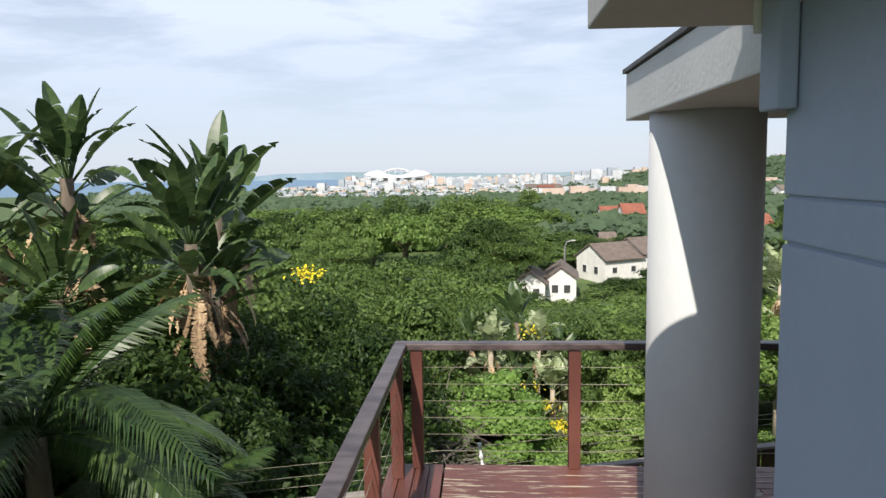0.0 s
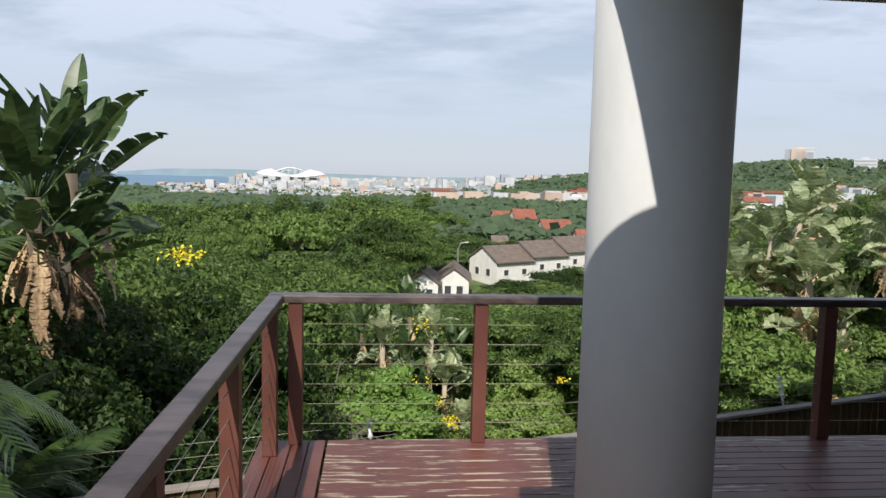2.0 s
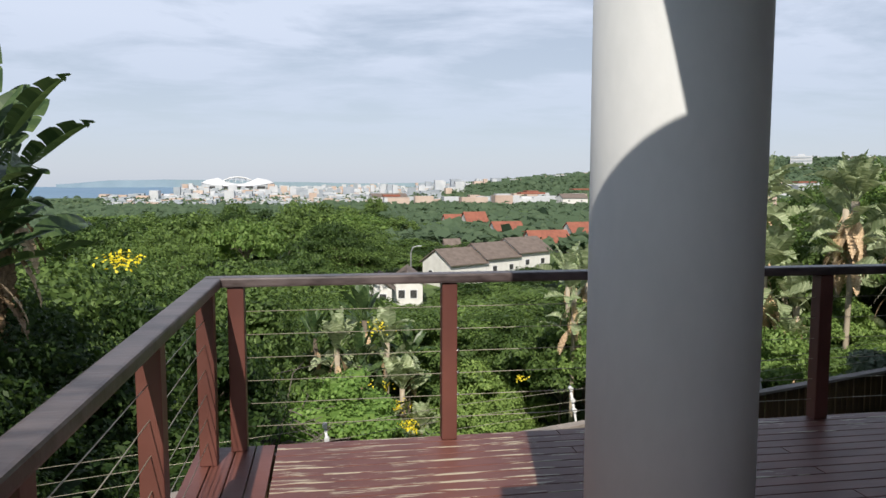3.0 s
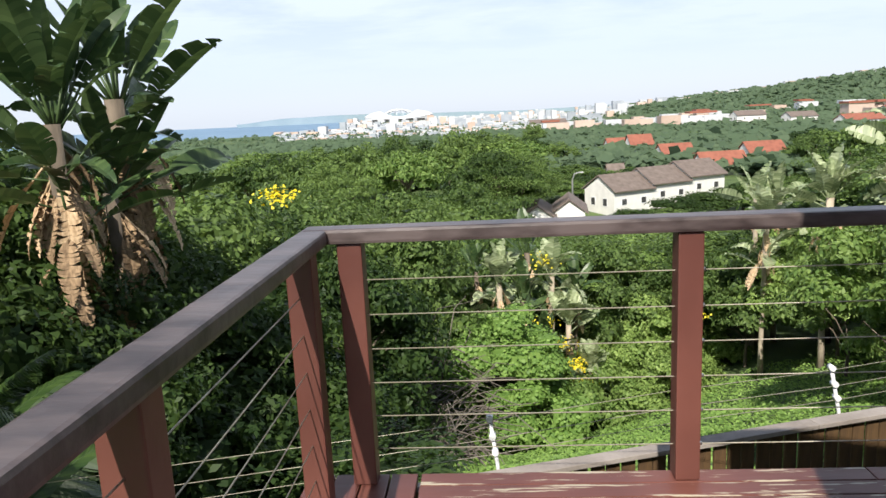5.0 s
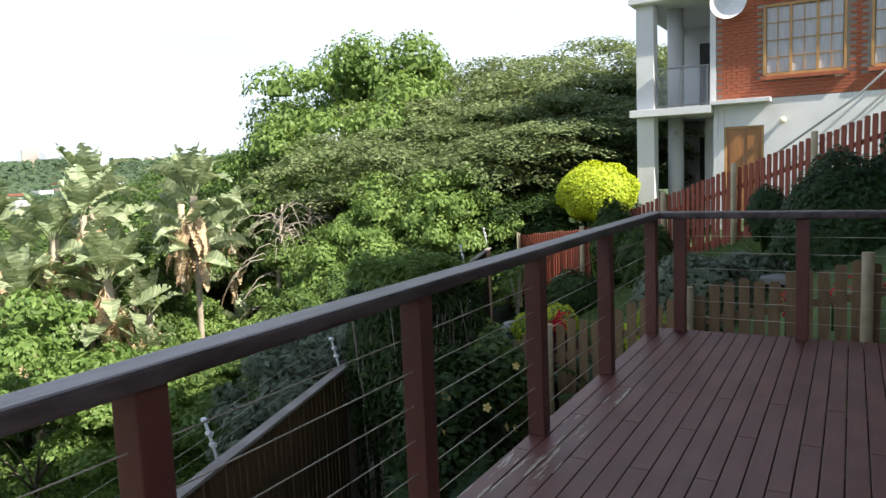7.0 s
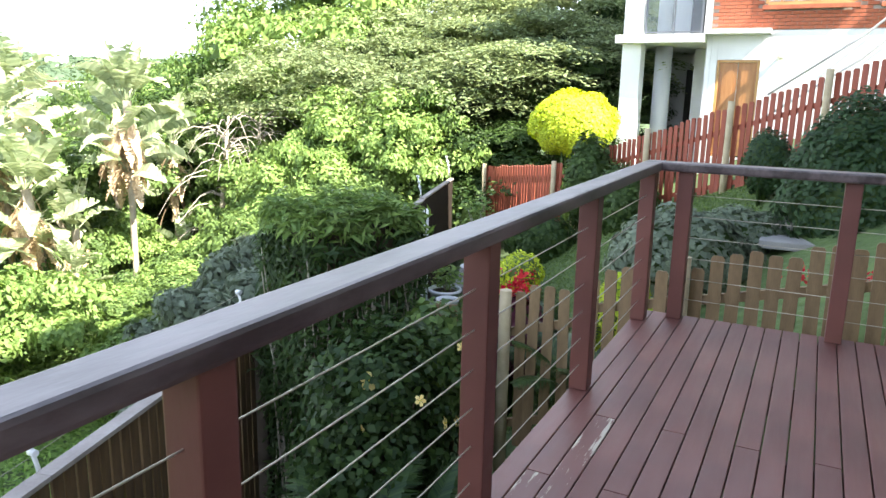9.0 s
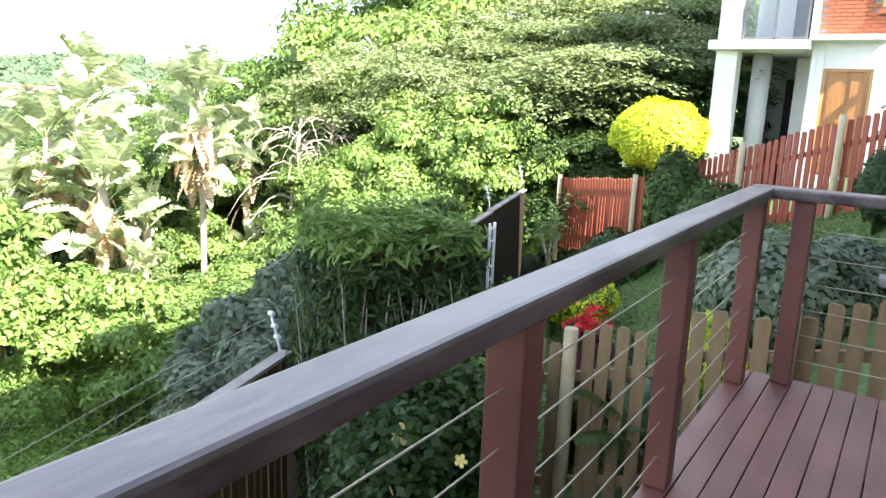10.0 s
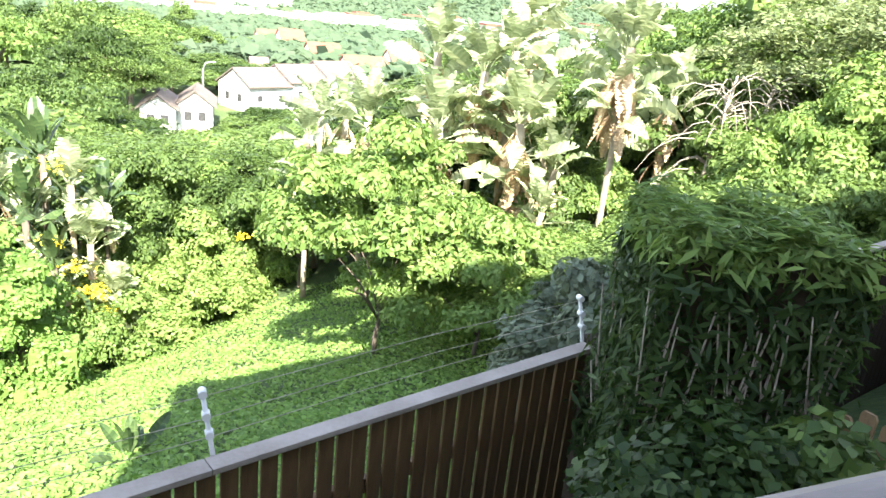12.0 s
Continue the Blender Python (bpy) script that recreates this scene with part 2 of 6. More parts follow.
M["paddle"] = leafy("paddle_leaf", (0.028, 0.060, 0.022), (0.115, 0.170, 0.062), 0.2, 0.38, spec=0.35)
# pale paddle leaf, its colour raised to carry strong sun
M["paddle_pale"] = leafy("pale_sunlit_paddle", (0.150, 0.205, 0.090), (0.54, 0.59, 0.37), 0.25, 0.45, spec=0.4)
# leaf of the far woods, paler and low in contrast to carry haze
M["leaf_far"] = leafy("hazed_far_leaf", (0.080, 0.125, 0.072), (0.115, 0.165, 0.092), 0.35, 0.7)
M["frond"] = leafy("palm_frond", (0.016, 0.040, 0.012), (0.075, 0.125, 0.030), 0.15, 0.4, spec=0.4)
M["conifer"] = leafy("conifer_leaf", (0.012, 0.032, 0.012), (0.048, 0.095, 0.034))
M["cycad"] = leafy("cycad_leaf", (0.012, 0.030, 0.022), (0.045, 0.075, 0.050), 0.1, 0.4)
M["flower_y"] = leafy("yellow_petal", (0.75, 0.60, 0.02), (0.90, 0.80, 0.08), 0.3)
M["hib"] = leafy("pale_yellow_petal", (0.80, 0.62, 0.18), (0.90, 0.75, 0.32), 0.3)
M["flower_r"] = leafy("red_petal", (0.45, 0.02, 0.02), (0.70, 0.05, 0.04), 0.2)
M["maroon"] = leafy("maroon_leaf", (0.06, 0.015, 0.025), (0.14, 0.04, 0.06), 0.2)
M["darktwig"] = noisy("dark_twig", (0.10, 0.085, 0.07), (0.20, 0.175, 0.15), 6, 0.9, 0.3, 40)
M["twig"] = noisy("dry_twig", (0.26, 0.22, 0.18), (0.44, 0.39, 0.32), 6, 0.9, 0.3, 40)


def glass():
    m, n, l, b = nodes_of("glass")
    b.inputs["Base Color"].default_value = (0.85, 0.9, 0.9, 1)
    b.inputs["Roughness"].default_value = 0.02
    b.inputs["Transmission Weight"].default_value = 1.0
    b.inputs["IOR"].default_value = 1.45
    return m


M["glass"] = glass()


def ground_mat():
    """Grass and low creeper, with bare earth in patches."""
    m, n, l, b = nodes_of("grass_ground")
    tc = n.new("ShaderNodeTexCoord")
    big = n.new("ShaderNodeTexNoise")
    big.inputs["Scale"].default_value, big.inputs["Detail"].default_value = 0.35, 8
    small = n.new("ShaderNodeTexNoise")
    small.inputs["Scale"].default_value, small.inputs["Detail"].default_value = 9.0, 8
    for q in (big, small):
        l.new(tc.outputs["Object"], q.inputs["Vector"])
    ad = n.new("ShaderNodeMath")
    ad.operation = "MULTIPLY_ADD"
    l.new(small.outputs[0], ad.inputs[0])
    ad.inputs[1].default_value = 0.6
    l.new(big.outputs[0], ad.inputs[2])
    col = ramp(n, l, ad.outputs[0], [(0.45, (0.028, 0.048, 0.016)), (0.75, (0.060, 0.098, 0.026)), (0.98, (0.10, 0.15, 0.04))])
    l.new(col, b.inputs["Base Color"])
    b.inputs["Roughness"].default_value = 0.9
    bp = n.new("ShaderNodeBump")
    bp.inputs["Strength"].default_value, bp.inputs["Distance"].default_value = 0.8, 0.05
    l.new(small.outputs[0], bp.inputs["Height"])
    l.new(bp.outputs[0], b.inputs["Normal"])
    return m


M["ground"] = ground_mat()


# ---- mesh helpers ----
def part(name, bm, material, parent=None, label=""):
    me = bpy.data.meshes.new(name)
    bm.to_mesh(me)
    bm.free()
    me.materials.append(material)
    ob = new(name, me)
    if parent:
        ob.parent = parent
    if label:
        tagged(ob, label)
    return ob


def again(name, mesh, parent, m):
    """One more piece on a mesh that is already made."""
    ob = new(name, mesh)
    ob.parent = parent
    ob.matrix_basis = m
    return ob


def box(bm, x0, x1, y0, y1, z0, z1, bevel=0.0):
    """A box between its bounds, with its edges taken off."""
    geo = bmesh.ops.create_cube(bm, size=1.0)
    vs = geo["verts"]
    for v in vs:
        v.co = Vector(((x0 + x1) / 2 + v.co.x * (x1 - x0), (y0 + y1) / 2 + v.co.y * (y1 - y0), (z0 + z1) / 2 + v.co.z * (z1 - z0)))
    if bevel:
        es = list({e for v in vs for e in v.link_edges})
        bmesh.ops.bevel(bm, geom=es, offset=bevel, segments=2, affect="EDGES", profile=0.6)
    return bm


def box_part(name, bounds, material, parent=None, bevel=0.004, label=""):
    return part(name, box(bmesh.new(), *bounds, bevel), material, parent, label)


def thing(name, label, category, at=(0, 0, 0), turn=0.0, group="", kind=""):
    ob = new(name)
    ob.matrix_basis = pose(*at, 0, 0, turn)
    return tagged(ob, label, category, group, kind)


def tube(bm, points, radii, sides=8, cap=True):
    """A round limb along a line of points."""
    pts = [Vector(p) for p in points]
    rings = []
    ref = Vector((0.3, 0.2, 1)).normalized()
    for i, p in enumerate(pts):
        d = (pts[min(i + 1, len(pts) - 1)] - pts[max(i - 1, 0)]).normalized()
        u = d.cross(ref)
        if u.length < 0.1:
            u = d.cross(Vector((1, 0, 0)))
        u.normalize()
        w = d.cross(u)
        r = radii[i] if hasattr(radii, "__len__") else radii
        rings.append([bm.verts.new(p + (u * math.cos(a) + w * math.sin(a)) * r) for a in (2 * math.pi * k / sides for k in range(sides))])
    for a, b in zip(rings, rings[1:]):
        for k in range(sides):
            f = bm.faces.new((a[k], a[(k + 1) % sides], b[(k + 1) % sides], b[k]))
            f.smooth = True
    if cap:
        bm.faces.new(rings[0][::-1])
        bm.faces.new(rings[-1])
    return bm


def quads_mesh(name, V, material):
    """A mesh of loose quads from an (n, 4, 3) array."""
    n = len(V)
    me = bpy.data.meshes.new(name)
    me.vertices.add(4 * n)
    me.vertices.foreach_set("co", V.reshape(-1).astype(np.float32))
    me.loops.add(4 * n)
    me.loops.foreach_set("vertex_index", np.arange(4 * n, dtype=np.int32))
    me.polygons.add(n)
    me.polygons.foreach_set("loop_start", np.arange(0, 4 * n, 4, dtype=np.int32))
    me.polygons.foreach_set("loop_total", np.full(n, 4, dtype=np.int32))
    me.update()
    me.validate()
    me.materials.append(material)
    return me


def leaf_quads(rng, c, out, size, aspect=0.5, droop=0.3):
    """Diamond leaves at the centres c, facing about the directions out."""
    n = len(c)
    nrm = out + rng.normal(0, 0.45, (n, 3))
    nrm[:, 2] += 0.35
    nrm /= np.linalg.norm(nrm, axis=1, keepdims=True) + 1e-9
    t = np.cross(nrm, rng.normal(0, 1, (n, 3)))
    t /= np.linalg.norm(t, axis=1, keepdims=True) + 1e-9
    s = np.cross(nrm, t)
    L = size * rng.uniform(0.6, 1.35, (n, 1))
    W = L * aspect
    return np.stack([c - t * L * 0.5, c + s * W * 0.5 + nrm * W * 0.12, c + t * L * 0.5 - nrm * L * droop * 0.3, c - s * W * 0.5 + nrm * W * 0.12], 1)


def crown_mesh(name, seed, radius, height, clumps, leaves, size, material, flat=1.0, aspect=0.5, core=0.42):
    """A crown: leaf clumps set unevenly over a dome, each a shell of leaves round an added box that blocks light."""
    rng = np.random.default_rng(seed)
    a = rng.uniform(0, 2 * np.pi, clumps)
    u = rng.uniform(-0.25, 1, clumps)
    rr = np.sqrt(np.clip(1 - u**2, 0, 1)) * rng.uniform(0.55, 1.08, clumps)
    C = np.stack([rr * np.cos(a) * radius, rr * np.sin(a) * radius, u * height * rng.uniform(0.6, 1.0, clumps)], 1)
    R = radius * rng.uniform(0.16, 0.34, clumps)
    w = R**2 / (R**2).sum()
    which = rng.choice(clumps, leaves, p=w)
    d = rng.normal(0, 1, (leaves, 3))
    d[:, 2] = np.abs(d[:, 2]) * 1.1 - 0.3
    d /= np.linalg.norm(d, axis=1, keepdims=True)
    sq = np.array([1, 1, 0.62 * flat])
    lump = 1 + 0.22 * np.sin(d[:, 0] * 5 + which) * np.cos(d[:, 1] * 6 + which * 2)
    c = C[which] + d * sq * (R[which] * rng.uniform(0.72, 1.04, leaves) * lump)[:, None]
    V = leaf_quads(rng, c, d, size, aspect)
    if core:
        Q = []
        for k in range(clumps):
            for ax in range(3):
                for sg in (-1, 1):
                    q = np.zeros((4, 3))
                    q[:, ax] = sg
                    q[:, (ax + 1) % 3] = np.array([-1, 1, 1, -1])
                    q[:, (ax + 2) % 3] = np.array([-1, -1, 1, 1])
                    q /= np.sqrt(3) * 0.8
                    Q.append(C[k] + q * sq * R[k] * core)
        V = np.concatenate([V, np.array(Q)])
    return quads_mesh(name, V, material)


def layered_crown(name, seed, radius, height, plates, leaves, size, material):
    """A spreading crown: flat plates of fine leaves, set in tiers with gaps of air between them."""
    rng = np.random.default_rng(seed)
    a = rng.uniform(0, 2 * np.pi, plates)
    q = np.sqrt(rng.uniform(0, 1, plates)) * 0.92
    tier = rng.choice([-0.1, 0.2, 0.45, 0.7, 0.95], plates)
    z = tier * height * (1 - 0.75 * q**2) + rng.normal(0, 0.06, plates)
    C = np.stack([q * np.cos(a) * radius, q * np.sin(a) * radius, z], 1)
    R = radius * rng.uniform(0.16, 0.32, plates)
    which = rng.choice(plates, leaves, p=R**2 / (R**2).sum())
    b = rng.uniform(0, 2 * np.pi, leaves)
    e = np.sqrt(rng.uniform(0, 1, leaves)) * (1 + 0.25 * np.sin(b * 5 + which))
    off = np.stack([np.cos(b) * e, np.sin(b) * e, 0.22 * (1 - e**2) + rng.normal(0, 0.06, leaves)], 1)
    c = C[which] + off * R[which][:, None]
    out = np.stack([np.cos(b) * e * 0.4, np.sin(b) * e * 0.4, np.full(leaves, 0.75)], 1)
    return quads_mesh(name, leaf_quads(rng, c, out, size, 0.45), material)


def tree(kind_name, label, crown, trunk_h, spread, trunk_r, bark, seed, leanx=0.0):
    """A tree: a tapered trunk with limbs, and a crown on them."""
    t = thing(kind_name, label, "tree")
    rng = random.Random(seed)
    bm = bmesh.new()
    top = Vector((leanx, 0, trunk_h))
    tube(bm, [(0, 0, -0.4), (leanx * 0.2, 0.03, trunk_h * 0.35), (leanx * 0.6, -0.03, trunk_h * 0.7), top], [trunk_r * 1.25, trunk_r, trunk_r * 0.8, trunk_r * 0.55], 8)
    for k in range(7):
        a = 2 * math.pi * k / 7 + rng.uniform(-0.3, 0.3)
        s = rng.uniform(0.5, 0.85) * spread
        z0 = trunk_h * rng.uniform(0.55, 0.98)
        p0 = Vector((leanx * 0.7, 0, z0))
        p2 = Vector((leanx + math.cos(a) * s, math.sin(a) * s, trunk_h + spread * rng.uniform(0.1, 0.5)))
        p1 = (p0 + p2) / 2 + Vector((0, 0, spread * 0.08))
        tube(bm, [p0, p1, p2], [trunk_r * 0.45, trunk_r * 0.3, trunk_r * 0.1], 5)
    part("trunk", bm, bark, t)
    c = new("crown", crown)
    c.parent = t
    c.location = (leanx, 0, trunk_h)
    return t


# ---- ground, sea and distance ----
def smooth(a, b, v):
    t = min(1.0, max(0.0, (v - a) / (b - a)))
    return t * t * (3 - 2 * t)


def ground_z(x, y):
    """Height of the ground: a garden terrace by the fence, a slope into the valley, hills on the far side and to the west."""
    east = smooth(13, 0, x)
    g = -2.05 - (0.27 + 0.17 * east) * min(max(0.0, y - 2.2), 20.0) - (0.20 - 0.11 * east) * min(max(0.0, y - 22.2), 45.0)
    if x > 7.4 and x < 60:
        plot = max(-2.45, -1.75 + 0.18 * (min(x, 15.0) - 8.0) - 0.48 * (max(y, -2.6) - 1.6))
        edge = y - (1.05 + 0.305 * x)
        w = smooth(7.4, 8.0, x) * (1 - smooth(-0.5, 0.9, edge)) * (1 - smooth(24, 34, x))
        g = g * (1 - w) + plot * w
    g -= 0.30 * min(max(0.0, -x - 0.5), 8.0)
    g += 0.10 * min(max(0.0, x - 19.0), 40.0) * smooth(80, 20, y)
    r = math.hypot(x, y)
    az = math.degrees(math.atan2(x, y))
    g += smooth(60, 115, r) * 3.0
    g += -14.0 * smooth(220, 900, r)
    ridge = min(1.0, max(0.0, (az - 5) / 27)) * (1 - smooth(60, 90, az) * 0.4)
    g += ridge * (26 * smooth(300, 900, r) + 42 * smooth(900, 1500, r)) * (1 - smooth(1900, 3200, r))
    g += 2.5 * noise.noise(Vector((x * 0.012, y * 0.012, 3))) * smooth(60, 200, r)
    g += 7.0 * noise.noise(Vector((x * 0.003, y * 0.003, 8))) * smooth(500, 1200, r) * (0.3 + ridge)
    g += 0.10 * noise.noise(Vector((x * 0.4, y * 0.4, 1))) * smooth(8, 20, r)
    shore = smooth(-11, -14, az)
    g = g * (1 - shore * smooth(1450, 1700, r)) - 60 * shore * smooth(1450, 1700, r)
    return g


def terrain():
    ax = [0.0]
    step = 0.8
    while ax[-1] < 4700:
        ax.append(ax[-1] + step)
        if ax[-1] > 24:
            step *= 1.085
    xs = [-v for v in ax[:0:-1]] + ax
    ys = [v for v in [-w for w in ax[:0:-1]] if v > -200] + ax
    V = np.array([(x + 5, y, ground_z(x + 5, y)) for y in ys for x in xs])
    nx = len(xs)
    F = [(j * nx + i, j * nx + i + 1, (j + 1) * nx + i + 1, (j + 1) * nx + i) for j in range(len(ys) - 1) for i in range(nx - 1)]
    me = bpy.data.meshes.new("ground")
    me.from_pydata(V.tolist(), [], F)
    me.polygons.foreach_set("use_smooth", [True] * len(F))
    me.materials.append(M["ground"])
    return tagged(new("ground", me), "grassy hillside falling into a wooded valley", "ground", kind="structure")


terrain()
sea_bm = bmesh.new()
bmesh.ops.create_grid(sea_bm, x_segments=2, y_segments=2, size=4800)
sea_ob = part("water", sea_bm, M["sea"])
sea_ob.location = (0, 0, -30)
tagged(sea_ob, "calm pale blue sea below the horizon", "sea", kind="structure")


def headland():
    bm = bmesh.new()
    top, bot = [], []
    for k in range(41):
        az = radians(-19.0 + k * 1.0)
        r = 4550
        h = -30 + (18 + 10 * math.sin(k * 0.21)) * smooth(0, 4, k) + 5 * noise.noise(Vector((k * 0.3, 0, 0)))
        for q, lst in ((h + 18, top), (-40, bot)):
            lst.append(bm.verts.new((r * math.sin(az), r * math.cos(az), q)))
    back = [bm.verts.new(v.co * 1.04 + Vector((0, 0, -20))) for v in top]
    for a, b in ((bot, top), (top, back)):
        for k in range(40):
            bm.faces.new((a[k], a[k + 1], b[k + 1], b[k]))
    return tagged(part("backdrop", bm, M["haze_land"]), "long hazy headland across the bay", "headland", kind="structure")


headland()


# ---- the deck ----
DX0, DX1, DY0, DY1 = -0.225, 7.55, -5.0, 0.07
POST_X = [0.0, 1.214, 2.432, 3.655, 4.842, 6.07, 7.34]
RAIL_TOP = 1.0


def rail_board(name, x0, x1, y0, y1, parent):
    return box_part(name, (x0, x1, y0, y1, 0.945, RAIL_TOP), M["rail"], parent, 0.012)


deck = thing("deck", "raised timber deck painted red-brown, with narrow boards", "deck")
box_part("joist", (DX0 + 0.02, DX1 - 0.02, 0.0, 0.045, -0.20, -0.035), M["joist"], deck)
box_part("joist", (DX0 + 0.02, DX0 + 0.065, DY0, -0.003, -0.20, -0.035), M["joist"], deck)
box_part("joist", (DX1 - 0.065, DX1 - 0.02, DY0, -0.003, -0.20, -0.035), M["joist"], deck)
for k in range(1, 9):
    x = DX0 + k * 0.86
    box_part("joist", (x, x + 0.045, DY0, -0.003, -0.20, -0.035), M["joist"], deck)
for x in (0.4, 2.6, 4.9, 7.2):
    for y in (-0.25, -3.0):
        box_part("support", (x - 0.06, x + 0.06, y - 0.06, y + 0.06, ground_z(x, y) - 0.2, -0.203), M["joist"], deck)

railing = thing("railing", "brown timber deck railing with steel cables, board top and square posts", "railing")
for k, x in enumerate(POST_X):
    box_part("post", (x - 0.045, x + 0.045, -0.005, 0.085, 0.002, 0.943), M["post"], railing, 0.006)
for y in (-0.16, -1.38, -2.6, -3.82):
    box_part("post", (-0.182, -0.092, y - 0.045, y + 0.045, 0.002, 0.943), M["post"], railing, 0.006)
for y in (-0.16, -1.07, -2.2, -3.3, -4.4):
    box_part("post", (7.44, 7.53, y - 0.045, y + 0.045, 0.002, 0.943), M["post"], railing, 0.006)
rail_board("top_rail", -0.172, 7.40, -0.02, 0.095, railing)
rail_board("top_rail", -0.172, -0.072, -4.4, -0.023, railing)
rail_board("top_rail", 7.403, 7.54, -4.6, 0.095, railing)
for k in range(6):
    z = 0.13 + k * 0.134
    for line in (((-0.02, 0.04, z), (7.36, 0.04, z)), ((-0.137, -4.0, z), (-0.137, -0.1, z)), ((7.485, -4.4, z), (7.485, -0.1, z))):
        p, q = Vector(line[0]), Vector(line[1])
        mid = (p + q) / 2 - Vector((0, 0, 0.004))
        bm = bmesh.new()
        tube(bm, [p, mid, q], 0.0024, 6)
        part("cable", bm, M["wire"], railing)
    for x in (-0.02, 1.214, 7.34):
        bm = bmesh.new()
        tube(bm, [(x + 0.045, 0.04, z), (x + 0.062, 0.04, z)], 0.008, 8)
        part("bolt", bm, M["bolt"], railing)

# ---- the house on the deck's side ----
WX, WY = 1.140, -3.90
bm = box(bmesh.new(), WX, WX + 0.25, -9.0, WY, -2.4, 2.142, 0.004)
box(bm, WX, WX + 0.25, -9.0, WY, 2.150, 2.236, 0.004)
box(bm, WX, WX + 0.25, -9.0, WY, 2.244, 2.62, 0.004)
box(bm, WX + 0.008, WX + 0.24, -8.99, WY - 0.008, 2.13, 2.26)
wall_a = part("wall_west", bm, M["wall_shade_blue"])
tagged(wall_a, "pale plaster wall with two fine grooves, blue-grey shade in its colour", "wall", kind="structure")
wall_b = part("wall_south", box(bmesh.new(), WX + 0.253, 9.6, WY - 0.25, WY, 2.05, 2.538, 0.006), M["white"])
tagged(wall_b, "white plaster wall above the sliding doors", "wall", kind="structure")
for x0, x1 in ((1.41, 2.2), (4.4, 5.0), (7.2, 9.6)):
    tagged(part("wall_pier", box(bmesh.new(), x0, x1, WY - 0.25, WY, -2.4, 2.048, 0.006), M["white"]), "white plaster wall pier", "wall", kind="structure")
tagged(part("wall_back", box(bmesh.new(), WX + 0.253, 9.6, -9.0, -8.75, -2.4, 2.538, 0.0), M["white"]), "plain white inner wall", "wall", kind="structure")
tagged(part("floor", box(bmesh.new(), WX + 0.253, 9.6, -8.747, WY - 0.253, -0.2, 0.0, 0.0), M["concrete"]), "plain floor inside the house", "floor", kind="structure")
for x0, x1 in ((2.2, 4.4), (5.0, 7.2)):
    dr = tagged(new("door_%d" % (1 if x0 < 3 else 2)), "closed glass sliding door in a dark frame", "door", kind="structure")
    for a, b in ((x0, x0 + 0.06), (x1 - 0.06, x1), ((x0 + x1) / 2 - 0.03, (x0 + x1) / 2 + 0.03)):
        box_part("door_frame", (a, b, WY - 0.16, WY - 0.10, 0.0, 2.045), M["steel"], dr)
    for a, b in ((x0 + 0.063, (x0 + x1) / 2 - 0.033), ((x0 + x1) / 2 + 0.033, x1 - 0.063)):
        box_part("pane", (a, b, WY - 0.135, WY - 0.128, 0.0, 2.045), M["glass"], dr, 0)

balcony = thing("balcony_slab", "white-painted concrete slab with deep edge beam over the deck", "slab")
box_part("slab", (1.24, 10.9, -3.897, -1.71, 2.545, 2.775), M["white"], balcony, 0.008)
box_part("flashing", (1.225, 10.91, -3.9, -1.69, 2.778, 2.80), M["flash"], balcony, 0.003)
upper = thing("roof_slab", "pale overhanging concrete slab above the wall", "slab")
box_part("slab", (0.79, 1.222, -9.0, -3.52, 2.657, 2.82), M["soffit"], upper, 0.006)
box_part("slab", (1.225, 9.6, -9.0, -3.905, 2.635, 2.80), M["soffit"], upper, 0.006)
# unseen block added to stop a sliver of sun on the column
box_part("sun_block", (1.195, 1.7, -3.9, -3.56, 2.804, 3.05), M["white"], upper, 0.004)
hopper = thing("wall_bracket", "white box-shaped downpipe head at the wall corner", "bracket")
# body takes the wall's shade-tinted colour, the lip plain white
box_part("body", (1.098, 1.137, -3.96, -3.86, 2.415, 2.654), M["wall_shade_blue"], hopper, 0.006)
box_part("lip", (1.090, 1.137, -3.85, -3.835, 2.58, 2.654), M["white"], hopper, 0.003)


def column(x, y, z0, z1, r):
    c = thing("column", "round white plastered column, smooth and slightly stained", "column", (x, y, z0))
    bm = bmesh.new()
    n = 64
    tube(bm, [(0, 0, 0.0), (0, 0, (z1 - z0) / 2), (0, 0, z1 - z0)], r, n)
    part("shaft", bm, M["column"], c)
    return c


column(1.50, -2.18, 0.002, 2.544, 0.242)
column(10.55, -2.18, -2.5, 2.544, 0.242)

upperhouse = tagged(part("wall_upper", box(bmesh.new(), 2.0, 10.5, -9.0, -4.3, 2.803, 10.6, 0.0), M["white"]), "white upper storey wall set back over the slab", "wall", kind="structure")
tagged(part("roof_main", box(bmesh.new(), 1.8, 11.0, -9.4, -4.0, 10.603, 10.85, 0.0), M["roof_grey"]), "plain flat roof edge", "roof", kind="structure")

# unseen wing and roof, added to throw shade over the garden
wing = tagged(part("wall_wing", box(bmesh.new(), 10.95, 14.0, -9.0, -4.3, -2.6, 10.6, 0.0), M["white"]), "plain white wall of an unseen wing, added to shade the garden", "wall", kind="structure")
tagged(part("roof_wing", box(bmesh.new(), 11.003, 14.3, -9.4, -4.0, 10.603, 10.85, 0.0), M["roof_grey"]), "plain flat roof edge", "roof", kind="structure")

# steps down to the deck
steps = thing("steps", "painted concrete steps down to the deck", "steps")
for k in range(4):
    y1 = -4.45 - 0.27 * (k + 0) + 0.0
    box_part("step", (-0.12, WX - 0.003, -7.5 if k == 3 else y1 - 0.27, y1, 0.002, 0.17 * (k + 1)), M["concrete"], steps, 0.006)


# ---- timber boundary fence ----
def fence_pt(x):
    return 1.35 + 0.305 * (x - 1.0)


